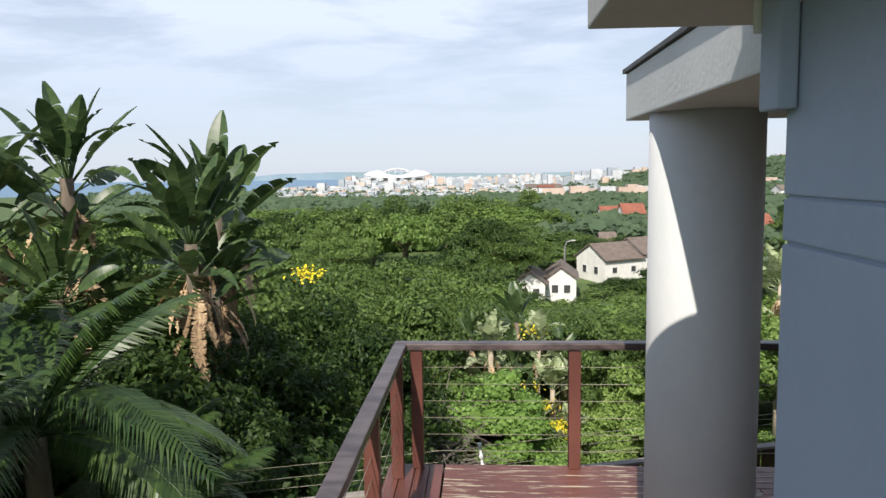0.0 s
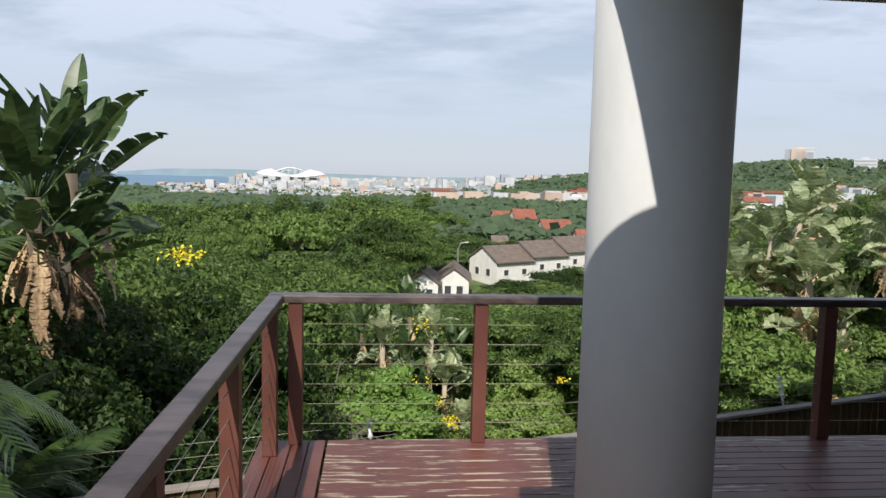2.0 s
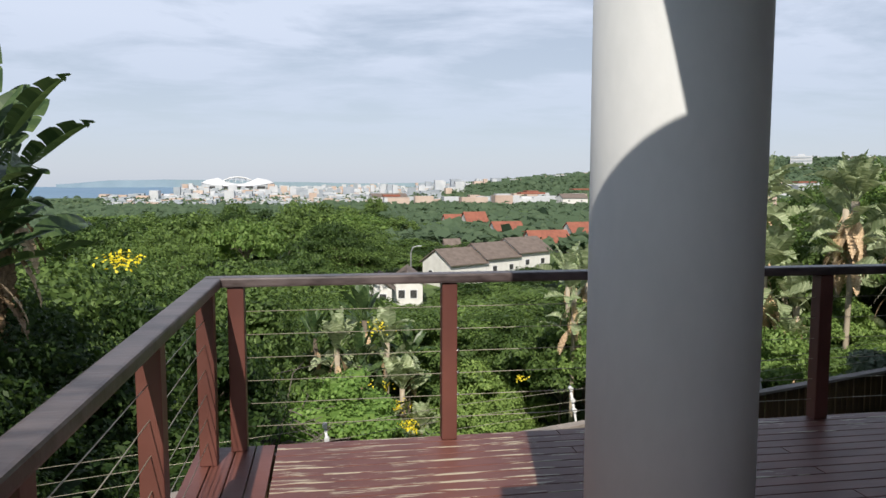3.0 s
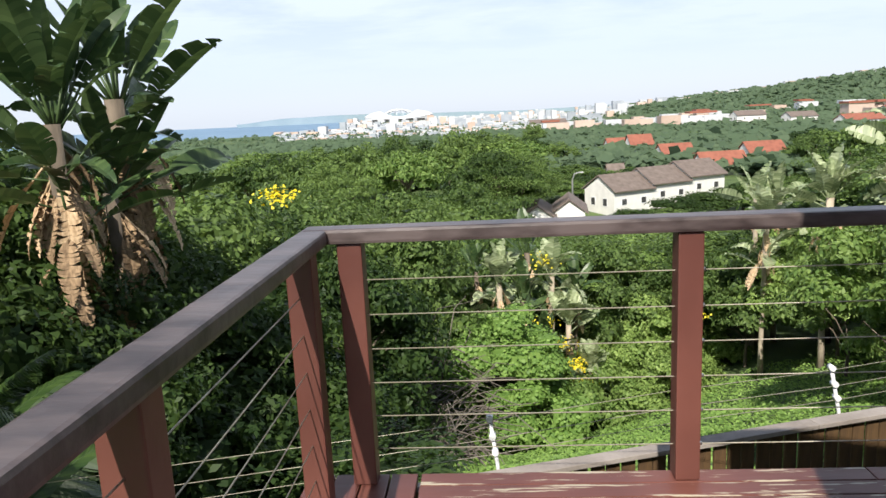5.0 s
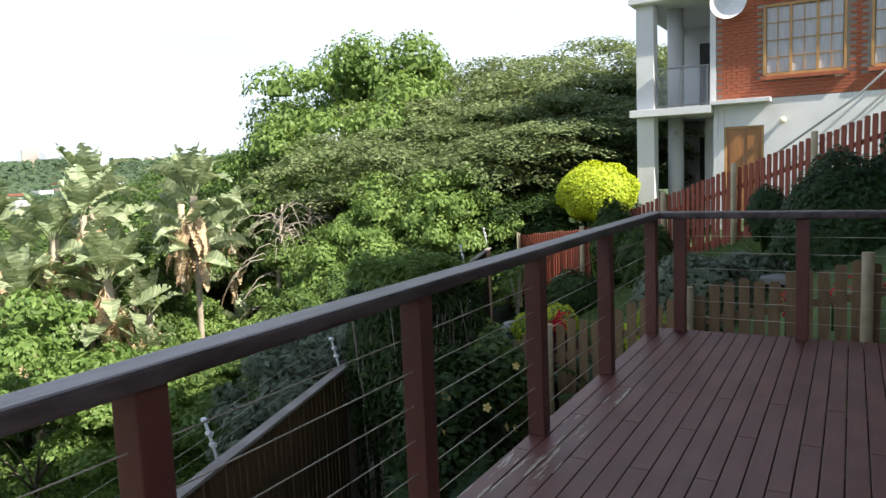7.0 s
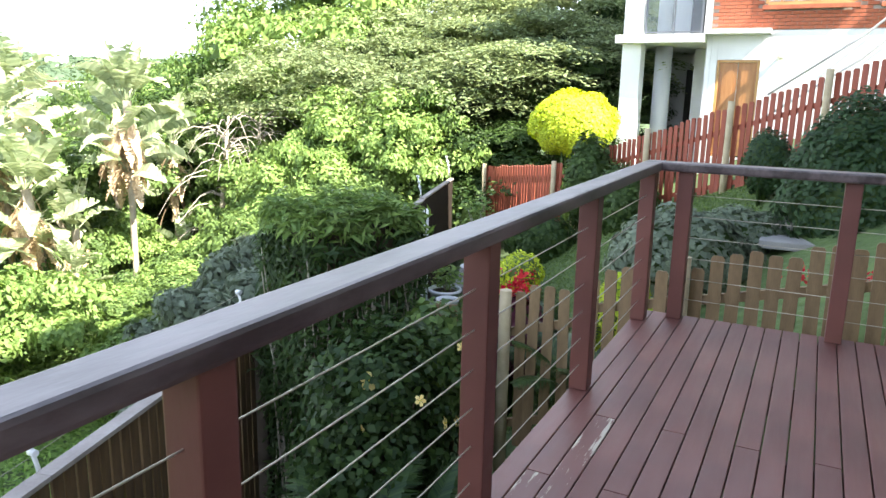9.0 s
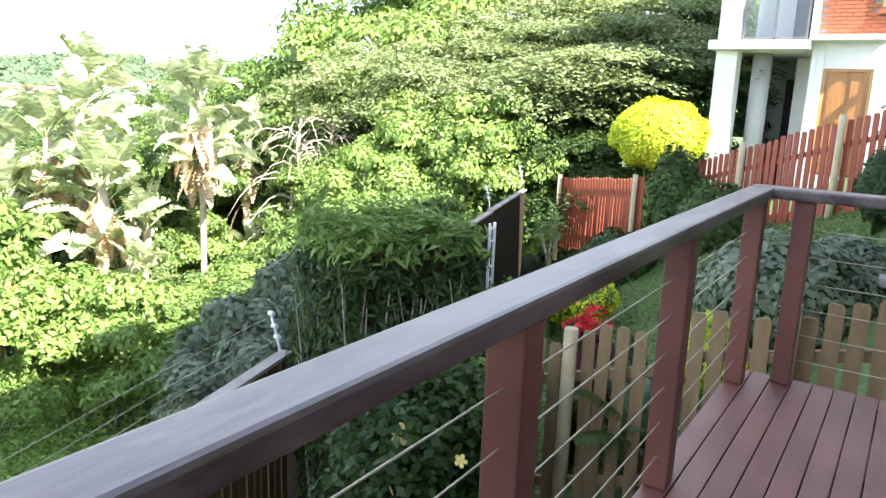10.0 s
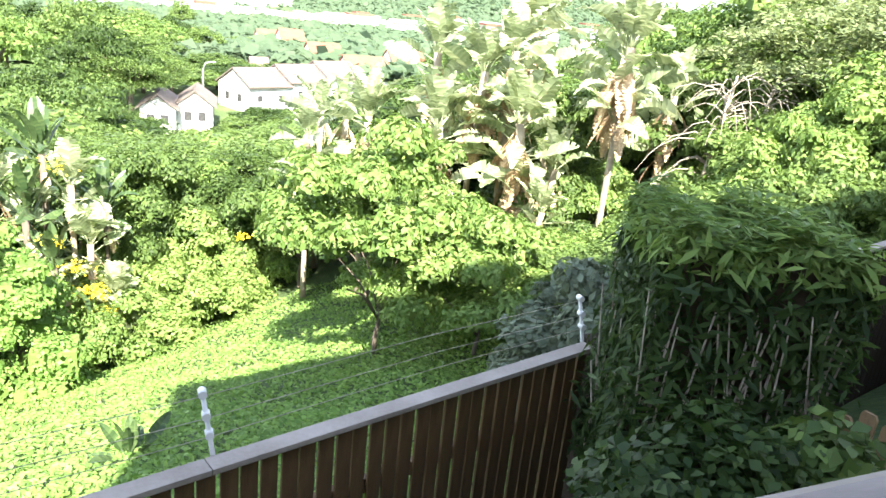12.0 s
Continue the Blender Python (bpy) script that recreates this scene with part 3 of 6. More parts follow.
fence = thing("timber_fence", "dark-stained vertical board fence with battens and weathered cap rail", "fence")
F_DIR = Vector((1, 0.305, 0)).normalized()
ang = math.atan2(0.305, 1)


def along(x, off=0.0, z=0.0):
    return Matrix.Translation((x - math.sin(ang) * off, fence_pt(x) + math.cos(ang) * off, z)) @ pose(0, 0, 0, 0, 0, math.degrees(ang))


FTOP = -0.60
x = -2.4
step_x = 0.100 * math.cos(ang)
first = part("slat", box(bmesh.new(), 0, 0.083, -0.010, 0.010, -2.5, FTOP - 0.032, 0.003), M["fence"], fence)
first.matrix_basis = along(x)
n_s = int((7.38 + 2.4) / step_x)
for k in range(1, n_s):
    again("slat", first.data, fence, along(x + k * step_x + 0.004 * math.sin(k * 2.3)))
for k in range(4):
    L = 2.55
    bm = box(bmesh.new(), 0.0, L - 0.004, -0.055, 0.045, FTOP - 0.03, FTOP, 0.004)
    c = part("cap_board", bm, M["cap"], fence)
    c.matrix_basis = along(x + k * L * math.cos(ang))
for z in (-1.1, -1.9):
    bm = box(bmesh.new(), 0.0, 10.2, 0.012, 0.055, z, z + 0.09, 0.0)
    part("cross_rail", bm, M["fence"], fence).matrix_basis = along(x)


def spike(x, h=0.30):
    """A leaning white insulator bracket of the electric fence."""
    s = thing("fence_bracket", "slim white electric fence bracket with insulators, leaning outwards", "bracket", (x, fence_pt(x) + 0.06, FTOP - 0.12), group="electric fence brackets")
    bm = bmesh.new()
    tube(bm, [(0, 0, 0), (-0.01, 0.0, 0.13), (-0.05, 0.05, h + 0.12)], 0.012, 6)
    part("bar", bm, M["pale"], s)
    for q in (0.3, 0.6, 0.95):
        bm = bmesh.new()
        p = Vector((-0.01, 0, 0.13)).lerp(Vector((-0.05, 0.05, h + 0.12)), q)
        tube(bm, [p + Vector((0, -0.03, 0)), p + Vector((0, 0.02, 0))], 0.02, 8)
        part("insulator", bm, M["pale"], s)
    return s


for xx in (0.52, 2.7, 4.95, 7.35):
    spike(xx)
wires = thing("electric_wires", "thin galvanised electric fence wires along the fence top", "wire")
for q in (0.3, 0.6, 0.95):
    p = Vector((-0.01, 0.06, -0.12 + 0.13)).lerp(Vector((-0.05, 0.11, 0.30)), q)
    bm = bmesh.new()
    tube(bm, [(xx + p.x, fence_pt(xx) + p.y, FTOP + p.z - 0.02 * (k % 2)) for k, xx in enumerate((-2, 0.52, 1.6, 2.7, 3.8, 4.95, 6.2, 7.35))], 0.0022, 4)
    part("wire", bm, M["wire"], wires)
pier = thing("fence_pier", "rough dark brown pier where the board fence ends", "pier")
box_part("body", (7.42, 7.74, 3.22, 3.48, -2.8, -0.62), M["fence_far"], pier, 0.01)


# ---- trees of the valley ----
CR = {
    "oak": crown_mesh("crown_broad", 1, 3.2, 2.8, 58, 23000, 0.135, M["leaf"]),
    "oak2": crown_mesh("crown_broad", 2, 3.0, 3.0, 54, 21000, 0.135, M["leaf_lime"]),
    "dark": crown_mesh("crown_dark", 3, 2.8, 2.7, 52, 17000, 0.135, M["leaf_dark"]),
    "acacia": layered_crown("crown_flat", 4, 4.2, 2.6, 70, 42000, 0.125, M["leaf_acacia"]),
    "grey": crown_mesh("crown_grey", 5, 1.8, 1.6, 22, 7000, 0.16, M["leaf_grey"]),
    "bush": crown_mesh("crown_bush", 6, 1.5, 1.3, 30, 12000, 0.105, M["leaf_lime"]),
    "bushd": crown_mesh("crown_bush", 7, 1.5, 1.3, 30, 11000, 0.11, M["leaf"]),
    "vine": crown_mesh("crown_vine", 17, 1.9, 1.4, 40, 14000, 0.11, M["leaf_lime"], 1.0, 0.7),
    "mid": crown_mesh("crown_mid", 8, 4.5, 3.6, 60, 3600, 0.46, M["leaf"]),
    "mid2": crown_mesh("crown_mid", 9, 4.8, 3.2, 60, 3600, 0.46, M["leaf_dark"]),
    "mid3": crown_mesh("crown_mid", 10, 4.6, 3.4, 60, 3600, 0.46, M["leaf_lime"]),
    "fine": crown_mesh("crown_mid", 14, 4.5, 3.6, 62, 12000, 0.25, M["leaf"], 0.65),
    "fine2": crown_mesh("crown_mid", 15, 4.8, 3.2, 62, 12000, 0.25, M["leaf_dark"], 0.65),
    "fine3": layered_crown("crown_mid", 16, 4.8, 3.2, 80, 13000, 0.22, M["leaf"]),
}
KIND = {
    "oak": ("broadleaf_tree", "leafy green broadleaf tree with a dense rounded crown on the slope", 2.6, 2.4, 0.16, "bark"),
    "oak2": ("broadleaf_tree", "bright green broadleaf tree with light fresh foliage on the slope", 2.6, 2.4, 0.15, "bark"),
    "dark": ("dark_tree", "dark green dense-leaved tree on the slope", 2.4, 2.2, 0.15, "bark"),
    "acacia": ("flat_crowned_tree", "flat-topped tree with fine feathery grey-green foliage", 4.2, 3.4, 0.2, "bark"),
    "grey": ("grey_shrub", "silvery grey-green shrub beside the fence", 0.7, 1.0, 0.05, "bark"),
    "bush": ("bush", "bright green leafy bush", 0.5, 0.9, 0.04, "bark"),
    "bushd": ("bush", "mid green leafy bush", 0.5, 0.9, 0.04, "bark"),
    "vine": ("creeper_bush", "bush smothered in green creeper on the slope", 0.6, 1.2, 0.05, "bark"),
    "fine": ("valley_tree", "green spreading tree with a lumpy crown in the valley woods", 3.6, 3.4, 0.25, "bark"),
    "fine2": ("valley_tree", "dark green spreading tree with a lumpy crown in the valley woods", 3.6, 3.4, 0.25, "bark"),
    "fine3": ("valley_tree", "flat-topped green tree with layered foliage in the valley woods", 3.6, 3.4, 0.25, "bark"),
    "mid": ("valley_tree", "green spreading tree in the valley woods", 3.6, 3.4, 0.25, "bark"),
    "mid2": ("valley_tree", "dark green spreading tree in the valley woods", 3.6, 3.4, 0.25, "bark"),
    "mid3": ("valley_tree", "light green spreading tree in the valley woods", 3.6, 3.4, 0.25, "bark"),
}
MADE = {}


# stretches kept open from the deck: bearing from, to, as far as, trees no higher than
OPEN = ((2.2, 7.4, 82, -8.8), (6.6, 9.2, 98, -8.6), (9.0, 12.8, 102, -7.9), (12.6, 18.6, 102, -6.9), (-6.0, 6.5, 20.0, -28.0), (6.0, 13.0, 24.0, -20.0), (2.0, 18.0, 27.0, -11.5), (7.5, 20.5, 180, -3.6))


def open_to(x, y, r, top):
    """The height that a tree may reach without closing a view."""
    d = math.hypot(x - 0.6, y + 3.0)
    a = math.degrees(math.atan2(x - 0.6, y + 3.0))
    q = math.degrees(math.atan(0.75 * r / d))
    for a0, a1, dm, el in OPEN:
        if d < dm and a + q > a0 and a - q < a1 and y > 6:
            top = min(top, 1.5 + d * math.tan(radians(el)))
    return max(top, ground_z(x, y) + 0.5)


def plant(kind, x, y, s=1.0, top=None, turn=None, sz=None):
    """Sets a tree of a kind on the ground; top: the height to which its crown reaches."""
    name, label, th, sp, tr, bk = KIND[kind]
    if top is not None:
        top = open_to(x, y, s * (4.4 if kind[:3] in ("mid", "fin") else 2.6), top)
    me = CR[kind]
    g = ground_z(x, y)
    zmax = th + max(v.co.z for v in me.vertices) if kind not in MADE else MADE[kind][1]
    if kind not in MADE:
        t = tree(name, label, me, th, sp, tr, M[bk], len(MADE) + 11)
        t["group"] = name.replace("_", " ") + "s on the hillside"
        MADE[kind] = (t, zmax)
        ob = t
    else:
        ob = None
    h = zmax
    kz = s if top is None else (top - g) / h
    s = min(s, 1.6 * kz + 0.25) if top is not None else s
    if sz:
        kz = sz
    turn = (x * 53 + y * 31) % 360 if turn is None else turn
    m = Matrix.Translation((x, y, g)) @ pose(0, 0, 0, 0, 0, turn) @ Matrix.Diagonal((s, s, kz, 1))
    if ob is None:
        ob = copy_thing(MADE[kind][0], Matrix.Identity(4))
    ob.matrix_basis = m
    if kz > 1.2 * s and name != "valley_tree":
        q = max(0.55, 1.15 * s / kz)
        for c in ob.children:
            if c.data is me:
                c.scale.z = q
                c.location.z = zmax - (zmax - th) * q
    return ob


def eye_at(az, dist, x0=0.6, y0=-3.0):
    a = radians(az)
    return x0 + dist * math.sin(a), y0 + dist * math.cos(a)


def set_tree(kind, az, dist, el, s, x0=0.6, y0=-3.0, eye=1.5):
    """A tree that tops out at an elevation seen from the deck."""
    x, y = eye_at(az, dist, x0, y0)
    return plant(kind, x, y, s, top=eye + dist * math.tan(radians(el)))


rng = random.Random(5)
# near slope, seen over the rail
for az, d, el, s, k in (
    (-13, 20, -12, 0.7, "oak"), (-14, 17, -8, 1.1, "dark"), (-11, 24, -7.5, 1.3, "oak"), (-3, 31, -9.0, 1.2, "oak"), (3, 34, -10.4, 1.2, "oak"),
    (10, 31, -11.0, 1.0, "oak2"), (15, 31, -10.2, 1.0, "dark"), (20, 31, -9.2, 0.9, "dark"), (24.5, 31, -8.0, 0.9, "oak2"), (29, 32, -6.5, 0.9, "dark"),
    (-20, 22, -6, 1.4, "dark"), (-26, 20, -4, 1.4, "oak"), (-32, 18, -3, 1.3, "dark"), (-38, 16, 0, 1.2, "dark"), (-28, 12, -8, 1.0, "dark"), (-36, 11, -6, 1.0, "dark"),
    (-17, 30, -5.0, 1.6, "oak"), (-10, 34, -5.6, 1.6, "oak"), (-3, 36, -6.6, 1.7, "dark"), (6, 38, -10.0, 1.6, "oak"), (12, 38, -10.2, 1.5, "oak2"), (19, 36, -8.6, 1.5, "oak"),
    (27, 34, -5.0, 1.6, "dark"), (33, 34, -3.2, 1.6, "oak"), (38, 36, -2, 1.5, "oak2"),
):
    set_tree(k, az, d, el, s)
for az, d, el in ((7.6, 25, -19), (10.2, 27, -17), (12.6, 26, -18), (9.0, 31, -14.5), (11.6, 31, -14.5), (6.6, 29, -16.5), (14.2, 29, -15.0)):
    set_tree("vine", az, d, el, 1.1)
# dark thicket beside the deck on the seaward side, its leaf kind also standing for shade
for x, y, s, k, top in ((-4.6, 5.2, 0.9, "dark", 0.4), (-6.2, 3.2, 1.0, "dark", 1.0), (-3.4, 7.4, 0.8, "dark", -0.9), (-2.3, 5.6, 1.0, "dark", -2.1), (-1.9, 3.6, 1.0, "dark", -2.4), (-5.6, 7.8, 1.0, "dark", 0.1), (-2.0, 9.5, 0.8, "dark", -2.0), (-6.8, 0.8, 1.0, "dark", 1.1), (-5.0, 1.6, 0.7, "dark", -0.3), (-3.6, 2.6, 0.9, "dark", -1.5), (-2.6, 1.6, 0.8, "dark", -2.6), (-4.2, 2.9, 0.7, "dark", 0.9), (-5.2, 4.9, 0.8, "dark", 1.4), (-5.6, 2.6, 0.8, "dark", 1.2), (-4.4, 6.6, 0.8, "dark", 0.6), (-3.7, 3.9, 0.5, "dark", 0.4)):
    plant(k, x, y, s, top)
# unseen trees added beside the steps to shade the palms and thicket
for x, y, s, top in ((-4.8, -4.2, 0.75, 5.0), (-6.2, -1.8, 0.9, 4.4), (-8.6, 0.4, 1.0, 3.6), (-7.4, -6.5, 1.1, 4.6)):
    plant("dark", x, y, s, top)
# rising woods to the west
for az, d, el, s, k in (
    (46, 30, 2.6, 1.2, "oak2"), (50.5, 27, 4.6, 1.2, "oak2"), (55.5, 29, 10.8, 1.5, "oak2"), (58, 30, 9.2, 1.4, "oak2"), (62, 30, 8.2, 1.3, "acacia"), (67, 29, 8.8, 1.4, "acacia"), (72, 30, 9.5, 1.4, "acacia"),
    (57, 25, 4.5, 1.2, "acacia"), (63, 24, 5.5, 1.2, "acacia"), (69, 24, 6.0, 1.2, "acacia"), (43, 36, 2.5, 1.3, "oak"), (48, 40, 4.0, 1.4, "dark"),
    (76, 28, 7.5, 1.3, "dark"), (80, 30, 10, 1.3, "dark"), (74, 22, 3.6, 0.9, "dark"), (58, 20, 0.5, 1.0, "oak2"), (62, 19, 0.8, 1.0, "bush"), (54, 19.5, -1.5, 1.0, "bush"), (66, 20, -0.5, 0.9, "dark"), (71, 19.5, -0.5, 0.8, "dark"),
    (49, 24, -1, 1.0, "bushd"), (45, 28, 0.8, 1.1, "dark"),
):
    set_tree(k, az, d, el, s, 1.7, -1.2, 1.36)
# bushes on the bank below the fence
for x, y, s, k, top in (
    (8.7, 11.6, 1.25, "bush", -0.3), (9.9, 9.8, 1.0, "bush", -1.5), (11.2, 11.2, 1.1, "bush", -2.3), (12.4, 13.0, 1.0, "bush", -2.8), (10.6, 13.6, 1.2, "bush", -2.0),
    (12.2, 9.4, 0.9, "bushd", -2.1), (13.8, 10.8, 1.0, "bush", -2.2), (14.8, 12.2, 0.9, "bushd", -2.4), (16.2, 12.4, 1.0, "bush", -1.9), (15.2, 10.0, 1.0, "bushd", -1.2), (17.2, 11.2, 1.2, "bush", -0.7), (19.0, 13.0, 1.4, "bushd", 0.0),
    (17.0, 9.0, 1.2, "bushd", -0.4), (19.5, 9.0, 1.4, "bushd", 0.4), (18.5, 10.5, 1.2, "bush", 0.2), (10.2, 17.0, 1.2, "bushd", -2.6),
    (6.6, 24.5, 1.5, "bush", -5.6), (9.6, 23.0, 1.5, "bushd", -3.8), (4.9, 26.0, 1.6, "bushd", -4.0), (15.2, 16.8, 1.2, "bushd", -1.4), (16.2, 15.2, 1.0, "bush", -2.0), (12.9, 15.6, 0.8, "bushd", -3.2), (11.6, 20.5, 1.5, "bush", -2.2), (14.6, 21.5, 1.6, "bushd", -1.0), (17.5, 20.0, 1.6, "bushd", -0.4), (20.0, 17.0, 1.6, "bushd", -0.2),
    (9.2, 5.4, 0.8, "grey", -1.6), (10.3, 6.2, 0.9, "grey", -1.2), (11.5, 6.5, 0.9, "grey", -1.0), (12.8, 7.1, 1.0, "grey", -0.9), (14.2, 7.9, 1.0, "bushd", -0.9), (15.6, 7.8, 1.0, "bushd", -0.5), (13.2, 8.4, 0.9, "bushd", -1.5),
):
    plant(k, x, y, s, top)
# valley woods out to the houses and the hills
def canopy(az, d):
    """How high the woods reach towards a direction at a distance, as an elevation."""
    e = -7.2 + 4.9 * smooth(35, 120, d)
    e += 0.9 * smooth(5.0, 1.0, abs(az + 2.0)) * smooth(130, 90, d)
    e += smooth(22, 45, az) * 4.6 * smooth(200, 60, d)
    if az > 2.5 and az < 22:
        e = min(e, -10.6 + (1.8 if az > 12.5 else 0)) if d < 84 else min(e, -5.6 + 3.6 * smooth(115, 330, d))
    return e


for k in range(250):
    az = rng.uniform(-42, 60)
    d = 40 * (340 / 40) ** (rng.random() ** 0.85)
    x, y = eye_at(az, d)
    if (4 < x < 15 and 79 < y < 90) or (8 < x < 44 and 90 < y < 124):
        continue
    top = 1.5 + d * math.tan(radians(canopy(az, d) + rng.uniform(-0.45, 0.2)))
    h = top - ground_z(x, y)
    if h < 2.0:
        continue
    plant(rng.choice(("fine", "fine2", "fine3") if d < 105 and rng.random() < 0.8 else ("mid", "mid", "mid2", "mid3")), x, y, min(rng.uniform(0.85, 1.25) * (1 + d / 450), h / 4.2), top)
for az, d, el in ((6.8, 80, -9.7), (8.4, 79, -9.6), (10.0, 80, -9.4), (-15, 150, -2.9), (-12, 165, -2.5), (-9.5, 150, -1.9), (-7.0, 172, -1.3), (-4.8, 155, -1.9), (-2.4, 140, -1.2), (-0.5, 150, -1.4), (1.4, 160, -1.7), (3.6, 185, -2.1), (3.7, 300, -1.0), (5.6, 170, -2.6), (8.2, 190, -3.1), (9.9, 90, -7.7), (10.9, 93, -7.4), (12.0, 95, -7.0), (13.2, 97, -6.8), (14.5, 99, -6.6), (15.8, 101, -6.4), (17.2, 103, -6.3), (0.5, 100, -5.6), (2.4, 108, -5.6), (4.2, 112, -5.5), (5.8, 116, -5.5), (7.2, 121, -5.3), (8.8, 125, -5.0), *((3 + 1.3 * k, 136 + (k * 7) % 12, -4.7) for k in range(10)), (19, 105, -6.0), (21, 100, -5.5), *((2 + 1.15 * k, 126 + (k * 37) % 130, -4.4 + 0.013 * ((k * 37) % 130) - (k % 3) * 0.2) for k in range(18))):
    x, y = eye_at(az, d)
    top = 1.5 + d * math.tan(radians(el))
    plant("mid2" if d % 2 else "mid", x, y, 1.0 if d > 105 else 0.8, top)


def far_woods():
    """The woods of the far hills: one mesh of leafy clumps."""
    rg = np.random.default_rng(9)
    n = 44000
    az = rg.uniform(-32, 66, n)
    d = 150 * (2300 / 150) ** rg.uniform(0, 1, n)
    a = np.radians(az)
    x, y = 0.6 + d * np.sin(a), -3 + d * np.cos(a)
    keep = []
    for i in range(n):
        if az[i] < -11 and d[i] > 1380:
            continue
        if az[i] < 11 and d[i] > 900 and rg.random() < 0.80:
            continue
        keep.append(i)
    P = np.array([(x[i], y[i], ground_z(x[i], y[i])) for i in keep])
    dd = d[keep]
    size = (1.0 + dd * 0.0058) * np.where((az[keep] < 11) & (dd > 650), 0.62, 1.0) + rg.uniform(0, 1.8, len(dd))
    V = []
    for j in range(7):
        c = P + rg.normal(0, 0.35, P.shape) * size[:, None] * np.array([1, 1, 0.5]) + np.array([0, 0, 1.0]) * size[:, None] * 0.6
        nr = rg.normal(0, 0.14, P.shape) + np.array([0, -0.45, 0.9])
        V.append(leaf_quads(rg, c, nr, 1.0, 0.8) * 1.0)
        V[-1] = c[:, None, :] + (V[-1] - c[:, None, :]) * size[:, None, None] * 0.9
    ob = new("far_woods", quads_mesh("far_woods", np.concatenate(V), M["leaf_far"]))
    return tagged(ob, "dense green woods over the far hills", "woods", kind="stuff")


far_woods()


# ---- houses, towers and the city ----
def gable_house(x, y, turn, L, W, eave, ridge, wall_m, roof_m, label, cat="house", wins=2, base=None):
    """A house with its ridge along its length."""
    g = ground_z(x, y) if base is None else base
    h = thing("house", label, cat, (x, y, g), turn)
    bm = bmesh.new()
    v = [bm.verts.new(p) for p in ((0, 0, -2), (L, 0, -2), (L, W, -2), (0, W, -2), (0, 0, eave), (L, 0, eave), (L, W, eave), (0, W, eave), (0, W / 2, ridge), (L, W / 2, ridge))]
    for f in ((0, 1, 5, 4), (2, 3, 7, 6), (1, 2, 6, 9, 5), (3, 0, 4, 8, 7), (0, 3, 2, 1)):
        bm.faces.new([v[k] for k in f])
    part("wall", bm, wall_m, h)
    for sg in (0, 1):
        bm = bmesh.new()
        o = 0.45
        sl = (ridge - eave) / (W / 2)
        ye = -o if sg == 0 else W + o
        q = [(-o * 0.6, ye, eave - o * sl), (L + o * 0.6, ye, eave - o * sl), (L + o * 0.6, W / 2, ridge), (-o * 0.6, W / 2, ridge)]
        a = [bm.verts.new((px, py, pz + 0.06)) for px, py, pz in q]
        b = [bm.verts.new((px, py, pz + 0.22)) for px, py, pz in q]
        bm.faces.new(a)
        bm.faces.new(b)
        for k in range(4):
            bm.faces.new((a[k], a[(k + 1) % 4], b[(k + 1) % 4], b[k]))
        bmesh.ops.recalc_face_normals(bm, faces=bm.faces)
        part("roof", bm, roof_m, h)
    for k in range(wins):
        cx = L * (k + 0.5) / wins
        w = new("window")
        w.parent = h
        w.location = (cx, 0, eave * 0.62)
        box_part("frame", (-0.5, 0.5, -0.05, -0.002, -0.5, 0.5), M["pale"], w, 0)
        box_part("pane", (-0.4, 0.4, -0.07, -0.053, -0.4, 0.4), M["dark"], w, 0)
    for k in (0.3, 0.7):
        w = new("window")
        w.parent = h
        w.location = (0, W * k, eave * 0.6)
        box_part("frame", (-0.05, -0.002, -0.5, 0.5, -0.6, 0.6), M["pale"], w, 0)
        box_part("pane", (-0.07, -0.053, -0.4, 0.4, -0.5, 0.5), M["dark"], w, 0)
    return h


for k in range(3):
    gable_house(18.0 + 6.1 * k, 98.5 + 3.5 * k, 30, 7.0, 6.6, 4.3, 6.2, M["house"], M["roof_grey"], "white two-storey townhouse with a brown-grey tiled gable roof", base=-14.7 + 0.5 * k)
gable_house(8.2, 84.0, 90 - 6, 8.0, 3.6, 3.0, 4.2, M["house"], M["roof_grey"], "small white house with a tiled gable roof", base=-14.5)
gable_house(12.3, 86.0, 90 - 6, 8.0, 3.8, 3.2, 4.6, M["house"], M["roof_grey"], "small white house with a tiled gable roof", base=-14.5)
for az, d, el, L, W, m, lab in (
    (13.4, 165, -3.2, 7, 6, "roof_red", "white house with a bright red tiled roof"), (16.2, 150, -3.9, 9, 5, "roof_red", "long house with a red tiled roof"), (19.4, 165, -3.2, 8, 6, "roof_red", "white house with a red tiled roof"),
    (9.4, 200, -2.6, 5, 5, "roof_red", "house with a faded orange tiled roof"), (11.0, 195, -2.4, 6, 5, "roof_red", "cream house with a faded orange tiled roof"), (9.4, 140, -4.6, 3, 3, "roof_grey", "small white outbuilding with a pale roof"),
    (-13.5, 150, -3.7, 5, 4, "roof_grey", "small pale house among the trees"), (25.5, 330, -1.4, 16, 9, "roof_red", "cream house with an orange roof on the far slope"),
    (22.0, 400, -1.1, 14, 9, "roof_grey", "white house on the far slope"), (18.5, 420, -0.9, 16, 9, "roof_grey", "white house on the far slope"), (28.0, 360, -0.9, 14, 9, "roof_red", "cream house with an orange roof on the far slope"),
    (3.5, 520, -0.9, 26, 12, "roof_grey", "long cream building above the woods"),
):
    x, y = eye_at(az, d)
    gable_house(x, y, 8, L, W, 4.2, 6.4, M["house"], M[m], lab, base=1.5 + d * math.tan(radians(el)) - 6.4)

pole = thing("street_lamp", "thin grey street lamp beside the townhouses", "street lamp", (12.2, 98, -14.5))
bm = bmesh.new()
